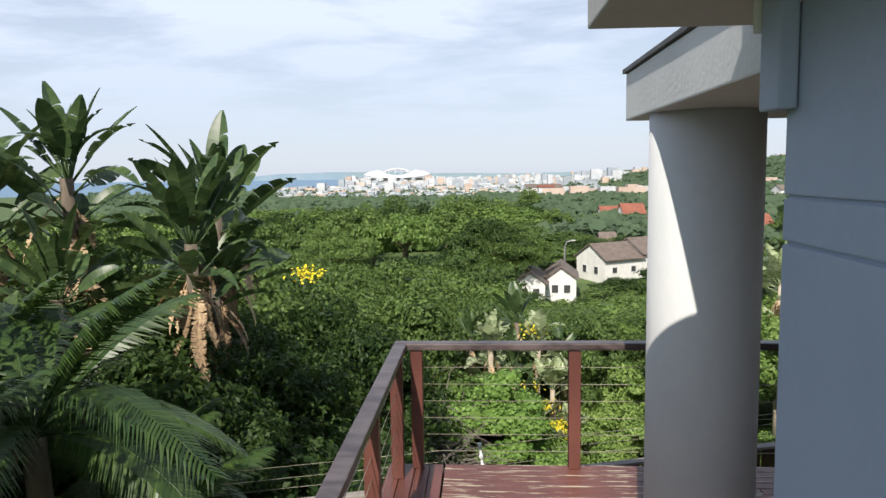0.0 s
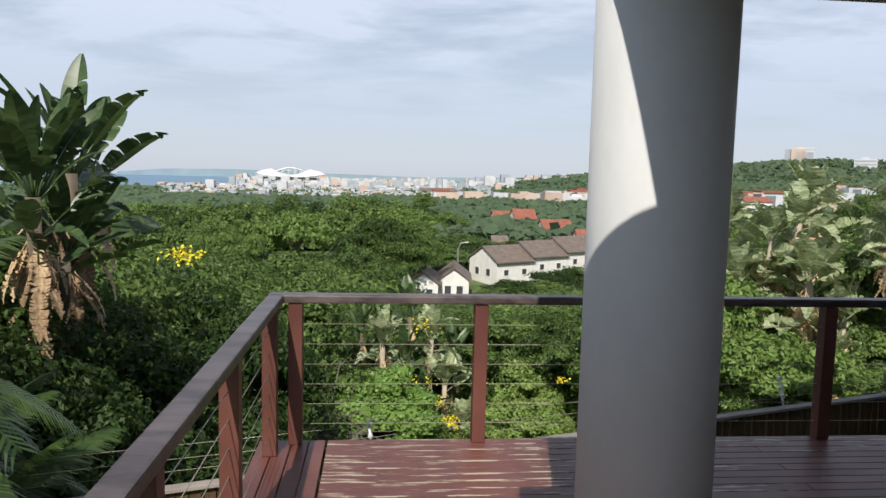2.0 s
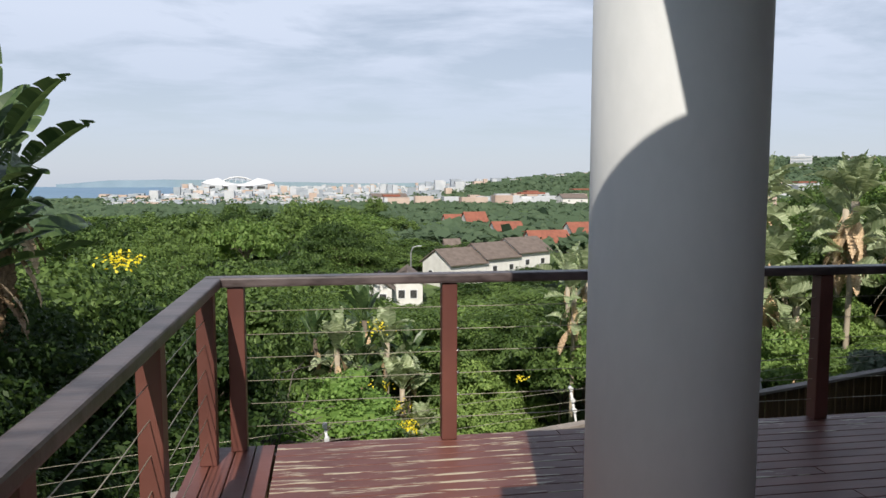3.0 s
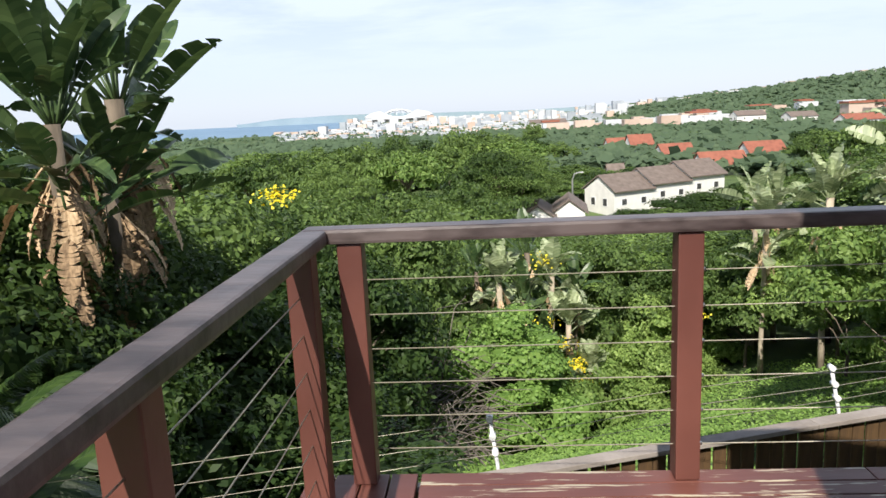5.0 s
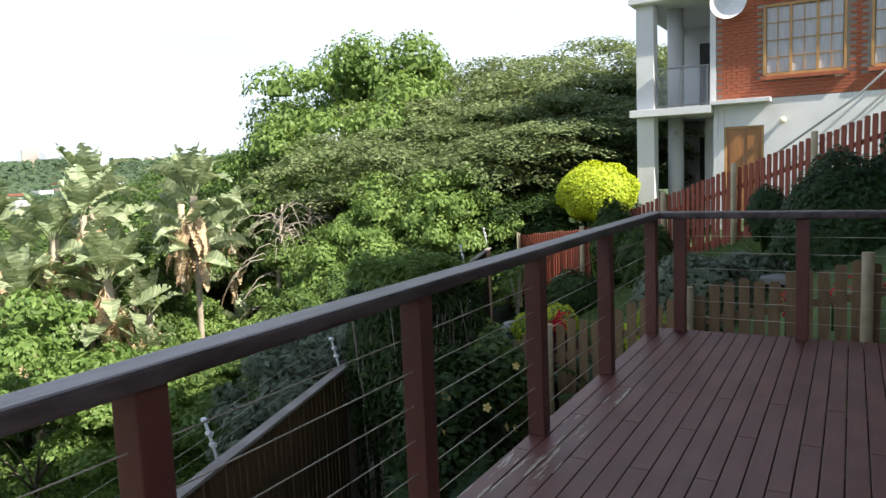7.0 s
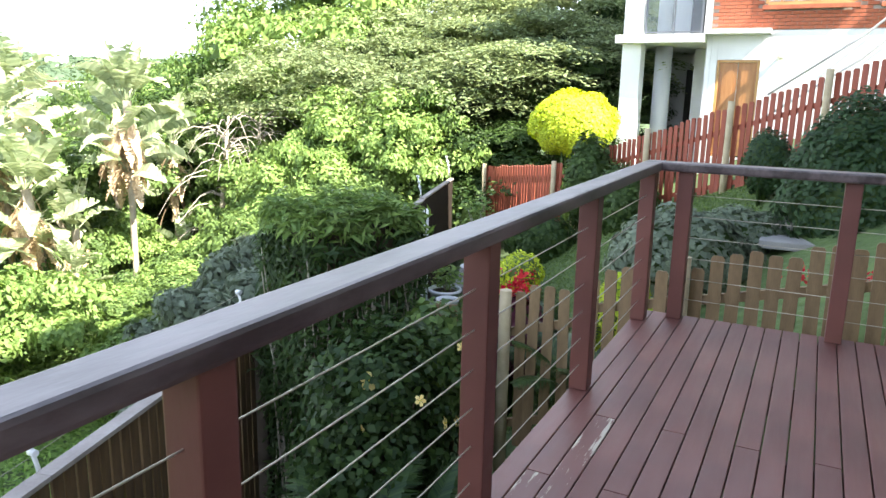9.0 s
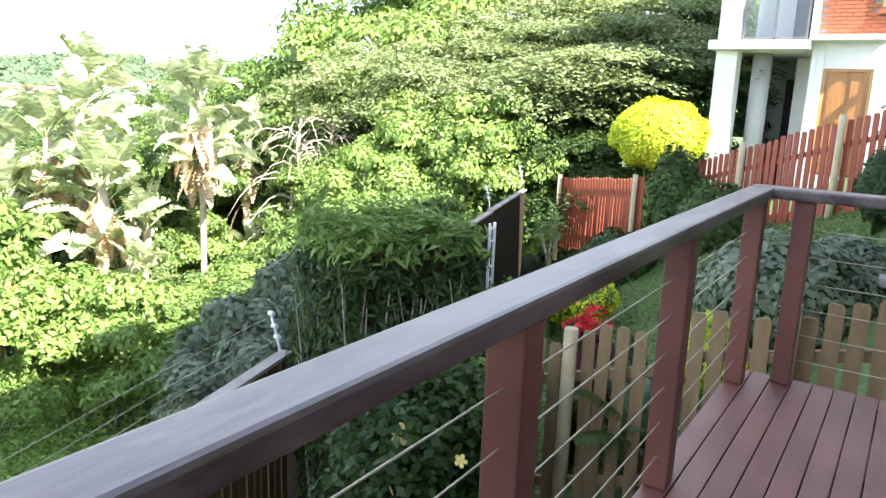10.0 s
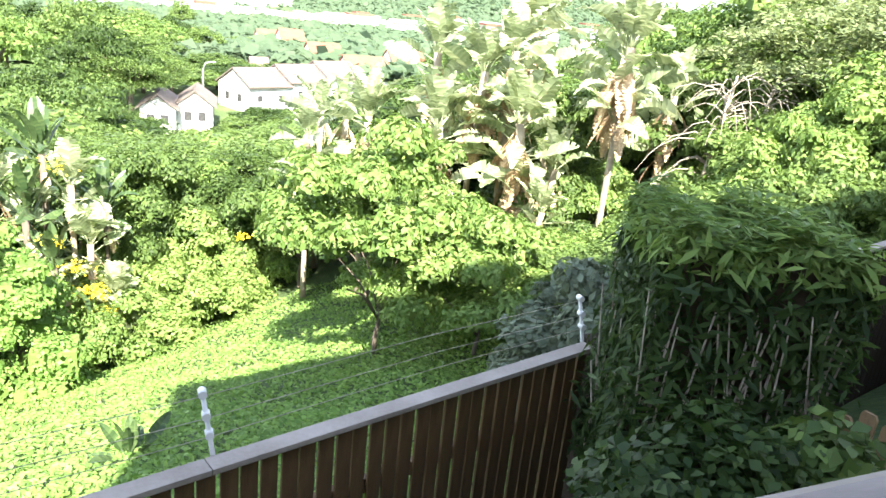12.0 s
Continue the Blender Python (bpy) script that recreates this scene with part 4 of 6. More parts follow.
tube(bm, [(0, 0, 0), (0, 0, 6), (0.3, 0, 6.8), (1.0, 0, 7.0)], [0.16, 0.12, 0.1, 0.09], 6)
part("pole", bm, M["rail_grey"], pole)
box_part("head", (1.0, 1.5, -0.12, 0.12, 6.93, 7.05), M["pale"], pole)


def stadium():
    x, y = eye_at(-6.7, 2450)
    s = thing("stadium", "large white-roofed stadium with a tall arch over it", "stadium", (x, y, -26), 4)
    n = 56
    bm = bmesh.new()
    rings = []
    for r, z in ((1.0, 0), (1.02, 12), (1.0, 20), (0.86, 27), (0.55, 33), (0.5, 31)):
        wave = 1
        rings.append([bm.verts.new((112 * r * math.cos(a), 90 * r * math.sin(a), z * (1 + (0.35 * math.cos(2 * a) if z > 15 else 0)))) for a in (2 * math.pi * k / n for k in range(n))])
    for p, q in zip(rings[:2], rings[1:3]):
        for k in range(n):
            bm.faces.new((p[k], p[(k + 1) % n], q[(k + 1) % n], q[k]))
    part("bowl", bm, M["cityw"], s)
    bm = bmesh.new()
    rr = [[bm.verts.new(v) for v in ((112 * r * math.cos(a), 90 * r * math.sin(a), z * (1 + 0.30 * math.cos(2 * a))) for a in (2 * math.pi * k / n for k in range(n)))] for r, z in ((1.02, 20), (0.86, 27), (0.55, 32), (0.53, 30))]
    for p, q in zip(rr, rr[1:]):
        for k in range(n):
            bm.faces.new((p[k], p[(k + 1) % n], q[(k + 1) % n], q[k]))
    part("roof", bm, M["pale"], s)
    bm = bmesh.new()
    tube(bm, [(62 * math.cos(a), 0, 4 + 40 * math.sin(a)) for a in (math.pi * k / 24 for k in range(25))], 2.4, 6)
    part("arch", bm, M["pale"], s)
    for k in range(16):
        a = math.pi * (0.2 + 0.6 * k / 15)
        bm = bmesh.new()
        tube(bm, [(62 * math.cos(a), 0, 4 + 40 * math.sin(a)), (90 * math.cos(a), 55 * (1 if k % 2 else -1), 27)], 0.9, 4)
        part("stay", bm, M["pale"], s)
    for k in range(5):
        bm = bmesh.new()
        box(bm, -82 + 36 * k, -58 + 36 * k, -93, -89, 4, 15)
        part("opening", bm, M["dark"], s)


stadium()


def tower(az, w_deg, d, z0, top_el, mat, label, floors):
    x, y = eye_at(az, d)
    w = d * math.tan(radians(w_deg))
    top = 1.5 + d * math.tan(radians(top_el))
    t = thing("tower_block", label, "tower block", (x, y, z0), -az)
    H = top - z0
    box_part("wall", (-w / 2, w / 2, 0, w * 0.7, 0, H), mat, t, 0)
    box_part("roof_plant", (-w / 6, w / 6, w * 0.2, w * 0.5, H + 0.01, H + 3), mat, t, 0)
    for k in range(floors):
        z = H * (k + 0.7) / (floors + 0.4)
        box_part("window_band", (-w * 0.46, w * 0.46, -0.4, -0.02, z, z + H / floors * 0.35), M["citygrey"], t, 0)
    return t


def slab_block():
    """The tall slab on the ridge: a dark end, a pale face with floors, lower wings beside it."""
    x, y = eye_at(30.25, 1350)
    t = thing("tower_block", "tall pinkish slab tower with a grey end and lower wings", "tower block", (x, y, 12), -31)
    for nm, b, m in (
        ("wall_end", (0, 9.5, 1.0, 24, 0, 50), "citygrey"), ("stair_tower", (9.6, 15.5, -1.5, 24, 0, 50.5), "citytan"), ("wall", (15.6, 32, 0, 24, 0, 51), "citytan"),
        ("wing", (32.1, 45, 0.5, 20, 0, 47), "cityw"), ("wing", (24, 56, -9, -2, 0, 22), "cityw"), ("roof_plant", (17, 46, 5, 15, 51.01, 52.5), "cityw"),
    ):
        box_part(nm, b, M[m], t, 0)
    for k in range(15):
        z = 3 + k * 3.1
        for x0, x1 in ((17, 23.5), (25, 31), (33, 43.5)):
            if z < 44:
                box_part("window_band", (x0, x1, -0.4, -0.02, z, z + 1.2), M["citygrey"], t, 0)


slab_block()
tower(35.3, 1.4, 1250, 20, 1.9, M["cityw"], "low wide pale block on the ridge", 4)


def city():
    """The far town: plain small blocks, pale, grey and tan."""
    rg = random.Random(12)
    sets = {"cityw": bmesh.new(), "citygrey": bmesh.new(), "citytan": bmesh.new(), "roof_red": bmesh.new()}
    for k in range(2600):
        az = rg.uniform(-16, 13.5)
        d = rg.uniform(1250, 3200)
        if az < -11 and d > 1450:
            continue
        x, y = eye_at(az, d)
        w, dp = rg.uniform(6, 22), rg.uniform(8, 22)
        h = rg.uniform(4, 9) * (1 if rg.random() < 0.88 else rg.uniform(1.6, 3.0))
        g = ground_z(x, y)
        key = rg.choice(("cityw", "cityw", "citygrey", "citygrey", "citytan"))
        box(sets[key], x - w / 2, x + w / 2, y - dp / 2, y + dp / 2, g - 3, g + h)
    for k in range(520):
        az = rg.uniform(-16, 9)
        d = rg.uniform(620, 1250)
        x, y = eye_at(az, d)
        w, g = rg.uniform(5, 14), ground_z(x, y)
        box(sets[rg.choice(("cityw", "cityw", "citygrey", "citygrey", "citytan"))], x - w / 2, x + w / 2, y - 5, y + 5, g - 3, g + rg.uniform(3, 6.5))
    for k in range(150):
        az = rg.uniform(4, 40)
        d = rg.uniform(400, 700) if rg.random() < 0.3 else rg.uniform(1420, 1600)
        x, y = eye_at(az, d)
        w = rg.uniform(7, 18)
        g = ground_z(x, y)
        box(sets[rg.choice(("cityw", "cityw", "citytan"))], x - w / 2, x + w / 2, y - 5, y + 5, g - 3, g + rg.uniform(7, 10) + 3 * (d > 1200))
        if rg.random() < 0.25 and d < 900:
            box(sets["roof_red"], x - w / 2 - 0.5, x + w / 2 + 0.5, y - 5.5, y + 5.5, g + 10.2, g + 11.4)
    for key, bm in sets.items():
        ob = part("city_blocks", bm, M[key])
        tagged(ob, "far town of small pale, grey and tan blocks on the plain", "town", kind="stuff")


city()


# ---- big-leaved plants ----
def paddle_mesh(name, L, W, droop, mat, seed, torn=0.35):
    """A long paddle leaf on its stalk: blade split into strips along the side veins, some apart."""
    rg = random.Random(seed)
    bm = bmesh.new()
    pet = L * 0.45
    n = 16

    def spine(s):
        bend = droop * s * s
        return Vector((L * (s * 0.25 + 0.55 * bend * s), 0, L * s * (1 - 0.42 * bend)))

    p_at = lambda s: spine(s * 1.0)
    tube(bm, [p_at(0), p_at(0.15), p_at(0.35)], [0.03, 0.022, 0.016], 5)
    for side in (-1, 1):
        k = 0
        while k < n:
            s0, s1 = 0.33 + 0.67 * k / n, 0.33 + 0.67 * (k + 1) / n
            gap = 0.0 if rg.random() > torn else 0.25
            w0 = W * 0.5 * math.sin(math.pi * min(1, max(0.03, (s0 - 0.33) / 0.67)) ** 0.75) ** 0.6
            w1 = W * 0.5 * math.sin(math.pi * min(0.985, (s1 - 0.33) / 0.67) ** 0.75) ** 0.6
            a, b = p_at(s0), p_at(s1 - (s1 - s0) * gap * 0.2)
            lift = 0.32 - rg.uniform(0, 0.25) * (gap > 0)
            sag = rg.uniform(-0.10, 0.04) * W if gap else 0
            o0 = Vector((-0.15 * w0, side * w0, lift * w0 + sag))
            o1 = Vector((-0.15 * w1, side * w1 * (1 - gap * 0.4), lift * w1 + sag))
            shift = (b - a) * (-gap)
            fw = Vector((0, 0, 0.25 * w0))
            vs = [bm.verts.new(p) for p in (a, b, b + o1 * 0.5 + fw * 0.3, a + o0 * 0.5 + fw * 0.3)]
            v2 = [bm.verts.new(p) for p in (b + o1 + shift, a + o0)]
            f1 = bm.faces.new(vs if side > 0 else vs[::-1])
            q = [vs[3], vs[2], v2[0], v2[1]]
            f2 = bm.faces.new(q if side > 0 else q[::-1])
            k += 1
    for f in bm.faces:
        f.smooth = True
    me = bpy.data.meshes.new(name)
    bm.to_mesh(me)
    bm.free()
    me.materials.append(mat)
    return me


PAD = [paddle_mesh("leaf", 1.9, 0.40, dr, M["paddle"], sd, tr) for sd, dr, tr in ((1, 0.12, 0.15), (2, 0.35, 0.3), (3, 0.7, 0.4), (4, 0.2, 0.2))]
PADP = [paddle_mesh("leaf", 1.8, 0.64, dr, M["paddle_pale"], sd, tr) for sd, dr, tr in ((11, 0.15, 0.45), (12, 0.4, 0.6), (13, 0.8, 0.7))]
DEAD_DIM = [paddle_mesh("dead_leaf", 1.5, 0.32, 0.25, M["dead_dimmed"], sd, 0.9) for sd in (23, 24)]
DEAD = [paddle_mesh("dead_leaf", 1.7, 0.36, 0.2, M["dead"], sd, 0.9) for sd in (21, 22)]


def wild_banana(x, y, crown_z, s, seed, leaves=16, dead=10, pale=False, base=None, lean=0.0, label=None):
    """A bird-of-paradise tree: ringed trunk, a fan of paddle leaves, dead ones hanging below."""
    rg = random.Random(seed)
    g = (ground_z(x, y) if base is None else base) - 0.1
    leaves = int(leaves * 1.45) if pale and leaves > 12 else leaves
    t = thing("wild_banana_tree", label or ("wild banana tree, pale sunlit leaves over hanging tan dead ones" if pale else "wild banana tree with dark green torn paddle leaves"), "tree", (x, y, g), group="wild banana trees")
    dead = int(dead * 1.4) if pale else dead
    H = crown_z - g
    bm = bmesh.new()
    pts = [(lean * q * q, 0.06 * math.sin(q * 5), H * q) for q in (0, 0.25, 0.5, 0.75, 1.0)]
    tube(bm, pts, [0.13 * s, 0.10 * s, 0.09 * s, 0.10 * s, 0.12 * s], 9)
    part("trunk", bm, M["palebark"] if pale else M["bark"], t)
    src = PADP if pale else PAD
    for k in range(leaves):
        me = src[k % len(src)] if k > 3 else src[0]
        tilt = 4 + 78 * (k / leaves) ** 1.2 + rg.uniform(-8, 8)
        fan = k * 137.5 + rg.uniform(-15, 15)
        low = rg.uniform(0, 2.0 if pale else 1.4) * s if (leaves > 19 and k > leaves * 0.5) else 0.0
        m = Matrix.Translation((lean * (1 - low / H) ** 2, 0, H - 0.15 * s - low)) @ pose(0, 0, 0, 0, 0, fan) @ pose(0, 0, 0, 0, tilt - 12, 0) @ pose(0, 0, 0, 0, 0, rg.uniform(-70, 70)) @ Matrix.Scale(s * rg.uniform(0.7, 1.1), 4)
        again("leaf", me, t, m)
    for k in range(dead):
        fan = k * 97 + rg.uniform(-20, 20)
        drop = (rg.random() ** 1.4) * (1.5 if dead > 14 else 0.3)
        m = Matrix.Translation((lean * (1 - drop / H) ** 2, 0, H - 0.1 * s - drop)) @ pose(0, 0, 0, 0, 0, fan) @ pose(0, 0, 0, 0, 158 + rg.uniform(-34, 12), 0) @ Matrix.Scale(s * rg.uniform(0.6, 1.0), 4)
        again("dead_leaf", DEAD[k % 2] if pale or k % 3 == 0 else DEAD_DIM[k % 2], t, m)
    return t


# beside the deck on the seaward side
wild_banana(-5.0, 4.0, 2.3, 0.74, 1, 34, 40)
wild_banana(-5.7, 3.3, 2.0, 0.75, 8, 26, 26)
wild_banana(-3.5, 5.3, 1.7, 0.86, 2, 34, 40)
wild_banana(-3.15, 3.5, 1.45, 0.66, 3, 34, 46)
wild_banana(-3.3, 4.6, 0.75, 0.6, 9, 18, 24)
wild_banana(-4.4, 2.6, 0.9, 0.62, 4, 18, 14)
wild_banana(-5.2, 0.4, 1.1, 0.66, 5, 18, 12)
wild_banana(-4.3, 1.2, 0.2, 0.66, 7, 14, 12)
wild_banana(-3.97, 6.5, -3.3, 0.8, 6, 5, 0, base=-3.7)
# young plants by the creeper mound
for k, (x, y, z, s) in enumerate(((2.3, 21.5, -6.6, 0.8), (3.2, 22.4, -6.2, 0.8), (1.6, 22.2, -5.2, 0.9), (2.7, 23.2, -4.6, 0.9), (3.6, 23.6, -5.4, 0.8), (0.8, 22.6, -4.6, 0.9), (1.9, 24.2, -3.9, 0.9), (3.9, 21.8, -7.6, 0.7), (0.0, 23.4, -4.4, 0.8))):
    wild_banana(x, y, z, s, 30 + k, 20, 4, k % 2 == 1)
wild_banana(4.45, 8.4, -4.45, 0.42, 45, 12, 0, base=-4.6)
# the tall group on the western bank
for k, (x, y, z, s, lv, dd, lean) in enumerate((
    (14.0, 15.9, -1.1, 0.95, 34, 60, -0.5), (15.5, 14.6, 1.0, 0.9, 34, 48, 0.0), (12.8, 17.2, 0.0, 0.9, 30, 30, 0.2), (11.8, 16.6, -1.4, 0.9, 30, 30, -0.2), (14.9, 18.2, 1.1, 0.95, 30, 26, 0.0),
    (16.9, 17.0, 0.7, 0.85, 24, 30, 0.2), (18.2, 16.0, -0.2, 0.8, 18, 20, 0.0), (13.3, 14.4, -3.0, 0.6, 14, 14, 0.3), (10.6, 19.4, -1.6, 0.9, 24, 16, 0.0), (17.2, 14.6, -3.0, 0.7, 9, 0, 0.0), (14.5, 15.6, -2.2, 0.8, 10, 40, 0.0), (9.2, 20.5, -2.4, 0.8, 20, 12, 0.0), (13.6, 16.8, 0.6, 0.85, 22, 16, 0.0), (12.2, 18.6, 0.3, 0.9, 24, 16, 0.0),
)):
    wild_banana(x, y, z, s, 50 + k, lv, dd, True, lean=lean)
for k, (az, d, el) in enumerate(((19.5, 30, -7.3), (21.0, 31, -7.4))):
    x, y = eye_at(az, d)
    wild_banana(x, y, 1.5 + d * math.tan(radians(el)), 0.9, 70 + k, 10, 6, True)
slanted = thing("fallen_trunk", "pale leaning bare trunk against the undergrowth", "trunk", (15.35, 15.9, -4.1))
bm = bmesh.new()
tube(bm, [(-1.1, 0, 2.2), (0, 0, 0.2), (0.75, 0, -1.35)], [0.06, 0.08, 0.09], 7)
part("trunk", bm, M["palebark"], slanted)


def frond_mesh(name, L, n, leaflet, mat, arch, seed):
    """A palm frond: an arching midrib with two rows of narrow leaflets."""
    rg = random.Random(seed)
    bm = bmesh.new()
    pt = lambda s: Vector((L * (s - 0.12 * s * s), 0, L * (0.45 * s - arch * s * s)))
    tube(bm, [pt(k / 8) for k in range(9)], [0.016 * (1 - 0.75 * k / 8) for k in range(9)], 5)
    for k in range(n):
        s = 0.12 + 0.88 * k / n
        p = pt(s)
        d = (pt(min(1, s + 0.02)) - pt(s - 0.02)).normalized()
        ll = leaflet * math.sin(math.pi * (0.12 + 0.86 * k / n)) ** 0.6 * rg.uniform(0.85, 1.1)
        for side in (-1, 1):
            out = (Vector((0, side, 0.12)) + d * 0.75).normalized()
            mid = p + out * ll * 0.5 - Vector((0, 0, 0.02))
            tip = p + out * ll - Vector((0, 0, ll * rg.uniform(0.35, 0.7)))
            w = d * 0.011
            a, b, c, e, f = (bm.verts.new(q) for q in (p - w, p + w, mid + w * 1.3, tip, mid - w * 1.3))
            bm.faces.new((a, b, c, f))
            bm.faces.new((f, c, e))
    me = bpy.data.meshes.new(name)
    bm.to_mesh(me)
    bm.free()
    me.materials.append(mat)
    return me


FR = [frond_mesh("frond", 2.1, 64, 0.40, M["frond"], ar, sd) for sd, ar in ((1, 0.35), (2, 0.6), (3, 0.9))]


def palm(x, y, z, s, count, seed, label="feathery green palm with arching fronds beside the deck"):
    rg = random.Random(seed)
    g = ground_z(x, y) - 0.1
    t = thing("palm", label, "palm", (x, y, g), group="palms beside the deck")
    H = z - g
    bm = bmesh.new()
    tube(bm, [(0, 0, 0), (0.05, 0.03, H * 0.5), (0, 0, H)], [0.13, 0.10, 0.09], 9)
    part("trunk", bm, M["bark"], t)
    for k in range(count):
        m = Matrix.Translation((0, 0, H)) @ pose(0, 0, 0, 0, 0, k * 137.5 + rg.uniform(-10, 10)) @ pose(0, 0, 0, 0, -45 + 62 * (k / count) + rg.uniform(-6, 6), 0) @ Matrix.Scale(s * rg.uniform(0.85, 1.1), 4)
        again("frond", FR[k % 3], t, m)
    return t


palm(-2.9, -0.3, 0.35, 0.90, 17, 1)
palm(-3.3, -1.4, 0.1, 0.85, 13, 2)
palm(-2.3, 0.3, -1.0, 0.75, 15, 3)
palm(-3.9, 0.5, 0.2, 0.9, 13, 4)
palm(-3.0, 1.4, -0.9, 0.7, 13, 5)

# creeper mound and yellow blossom
mound = thing("creeper_mound", "dense bright green creeper growing over a rounded shrub", "creeper", (0.95, 18.8, -9.3))
rgn = np.random.default_rng(3)
part("core", tube(bmesh.new(), [(0, 0, 0), (0.2, 0, 1.8), (0.25, 0, 3.0)], [0.9, 1.1, 0.4], 10), M["bark"], mound)
c = new("foliage", crown_mesh("foliage", 41, 2.6, 4.7, 90, 40000, 0.12, M["ivy"], 1.2, 0.8, 0.8))
c.parent = mound
for nm, x, y, z, r, n in (("blossom", -3.86, 12.2, -0.15, 0.42, 100), ("blossom", 3.3, 21.3, -7.3, 0.5, 130), ("blossom", 2.9, 21.3, -6.5, 0.4, 60), ("blossom", 2.4, 21.4, -5.8, 0.35, 60), ("blossom", 3.6, 21.2, -7.9, 0.35, 50), ("blossom", 2.4, 22.6, -3.9, 0.5, 50), ("blossom", 7.4, 21.0, -5.6, 0.3, 25)):
    fb = thing("blossom", "bright yellow blossom spray among green leaves", "blossom", (x, y, z))
    cc = rgn.normal(0, 0.36, (n, 3)) * r * np.array([1.4, 0.6, 0.7])
    f = new("spray", quads_mesh("spray", leaf_quads(rgn, cc, cc + np.array([0, -0.5, 0.5]), 0.085, 0.8), M["flower_y"]))
    f.parent = tagged(fb)
    f["kind"] = "stuff"


def dry_shrub(x, y, z, s, seed, n=34, label="tangle of bare grey-brown twigs"):
    rg = random.Random(seed)
    t = thing("dry_shrub", label, "shrub", (x, y, z))
    bm = bmesh.new()
    for k in range(n):
        a, q = rg.uniform(0, 6.28), rg.uniform(0.3, 1.0)
        p0 = Vector((rg.uniform(-0.2, 0.2), rg.uniform(-0.2, 0.2), 0)) * s
        p1 = p0 + Vector((math.cos(a) * q * 0.5, math.sin(a) * q * 0.5, rg.uniform(0.3, 0.9))) * s
        p2 = p1 + Vector((math.cos(a + rg.uniform(-1, 1)) * q * 0.6, math.sin(a + rg.uniform(-1, 1)) * q * 0.6, rg.uniform(-0.2, 0.6))) * s
        p3 = p2 + Vector((math.cos(a + rg.uniform(-1, 1)) * 0.4, math.sin(a) * 0.4, rg.uniform(-0.4, 0.2))) * s
        tube(bm, [p0, p1, p2, p3], [0.012 * s, 0.009 * s, 0.006 * s, 0.003 * s], 4, False)
    part("bare_crown", bm, M["darktwig"], t)
    return t


dry_shrub(-2.3, 16.0, ground_z(-2.3, 16.0), 3.0, 1, 130)
dry_shrub(-1.3, 13.0, ground_z(-1.3, 13.0), 2.0, 2, 90)
dry_shrub(-3.4, 17.5, ground_z(-3.4, 17.5), 3.6, 3, 130)
for k, (x, y, ln) in enumerate(((17.0, 13.6, 1.0), (17.6, 13.4, 1.5))):
    t = thing("bare_tree", "pale leaning dead tree with drooping bare twigs", "tree", (x, y, -5.6), group="bare dead trees")
    bm = bmesh.new()
    tube(bm, [(0, 0, 0), (ln * 0.3, 0, 2.2), (ln * 0.7, 0, 4.2), (ln, 0, 6.2)], [0.11, 0.09, 0.07, 0.03], 7)
    part("trunk", bm, M["palebark"], t)
    bm = bmesh.new()
    rg = random.Random(90 + k)
    for j in range(48):
        q = rg.uniform(0.45, 0.98)
        p0 = Vector((ln * q, 0, 6.2 * q))
        a, r = rg.uniform(0, 2 * math.pi), rg.uniform(0.9, 2.1)
        e = Vector((math.cos(a), 0.5 * math.sin(a), 0))
        bend = rg.uniform(0.5, 0.9)
        tube(bm, [p0 + e * (r * u) + Vector((0, 0, r * (0.75 * u - bend * u * u * 1.3))) for u in (0, 0.3, 0.6, 0.85, 1.05)], [0.024, 0.018, 0.013, 0.008, 0.004], 4, False)
    part("bare_crown", bm, M["twig"], t)


# ---- the garden beyond the deck ----
def clipped(name, label, x, y, top, rx, rz, mat, n, size, seed, stem=None, cat="bush", ry=None):
    """A clipped round shrub: leaves close together on a smooth dome, thin stems under it."""
    rg = np.random.default_rng(seed)
    g = ground_z(x, y)
    t = thing(name, label, cat, (x, y, g))
    H = top - g
    d = rg.normal(0, 1, (n, 3))
    d /= np.linalg.norm(d, axis=1, keepdims=True)
    lump = 1 + 0.05 * np.sin(d[:, 0] * 7 + seed) + 0.05 * np.cos(d[:, 1] * 8 + d[:, 2] * 5)
    c = d * np.array([rx, ry or rx, rz]) * (rg.uniform(0.86, 1.03, n) * lump)[:, None]
    V = leaf_quads(rg, c, d * 1.5, size, 0.6)
    f = new("foliage", quads_mesh("foliage", V, mat))
    f.parent, f.location = t, (0, 0, H - rz)
    bm = bmesh.new()
    bmesh.ops.create_icosphere(bm, subdivisions=3, radius=0.85)
    for v in bm.verts:
        v.co = Vector((v.co.x * rx, v.co.y * (ry or rx), v.co.z * rz + H - rz))
        v.co *= 1 + 0.03 * noise.noise(v.co * 4)
    tube(bm, [(0, 0, -0.1), (0.02, 0, H - rz)], [0.04, 0.03], 6)
    for k in range(4):
        tube(bm, [(0.05 * k - 0.1, 0.04, -0.1), ((k - 1.5) * rx * 0.35, 0.1, H - rz)], [0.025, 0.02], 5)
    part("stem", bm, M["leaf_dark"] if mat is not M["leaf_yellow"] else M["leaf"], t)
    return t


clipped("golden_bush", "large clipped dome bush with glowing golden-yellow leaves", 18.3, 3.95, 1.45, 0.95, 0.70, M["leaf_yellow"], 18000, 0.065, 1)
clipped("golden_bush", "small clipped golden-green ball bush", 11.85, 2.56, -0.72, 0.32, 0.30, M["leaf_yellow"], 1500, 0.05, 2)
clipped("golden_bush", "small clipped golden-green ball bush", 12.3, 3.2, -0.95, 0.34, 0.3, M["leaf_yellow"], 1500, 0.05, 5)
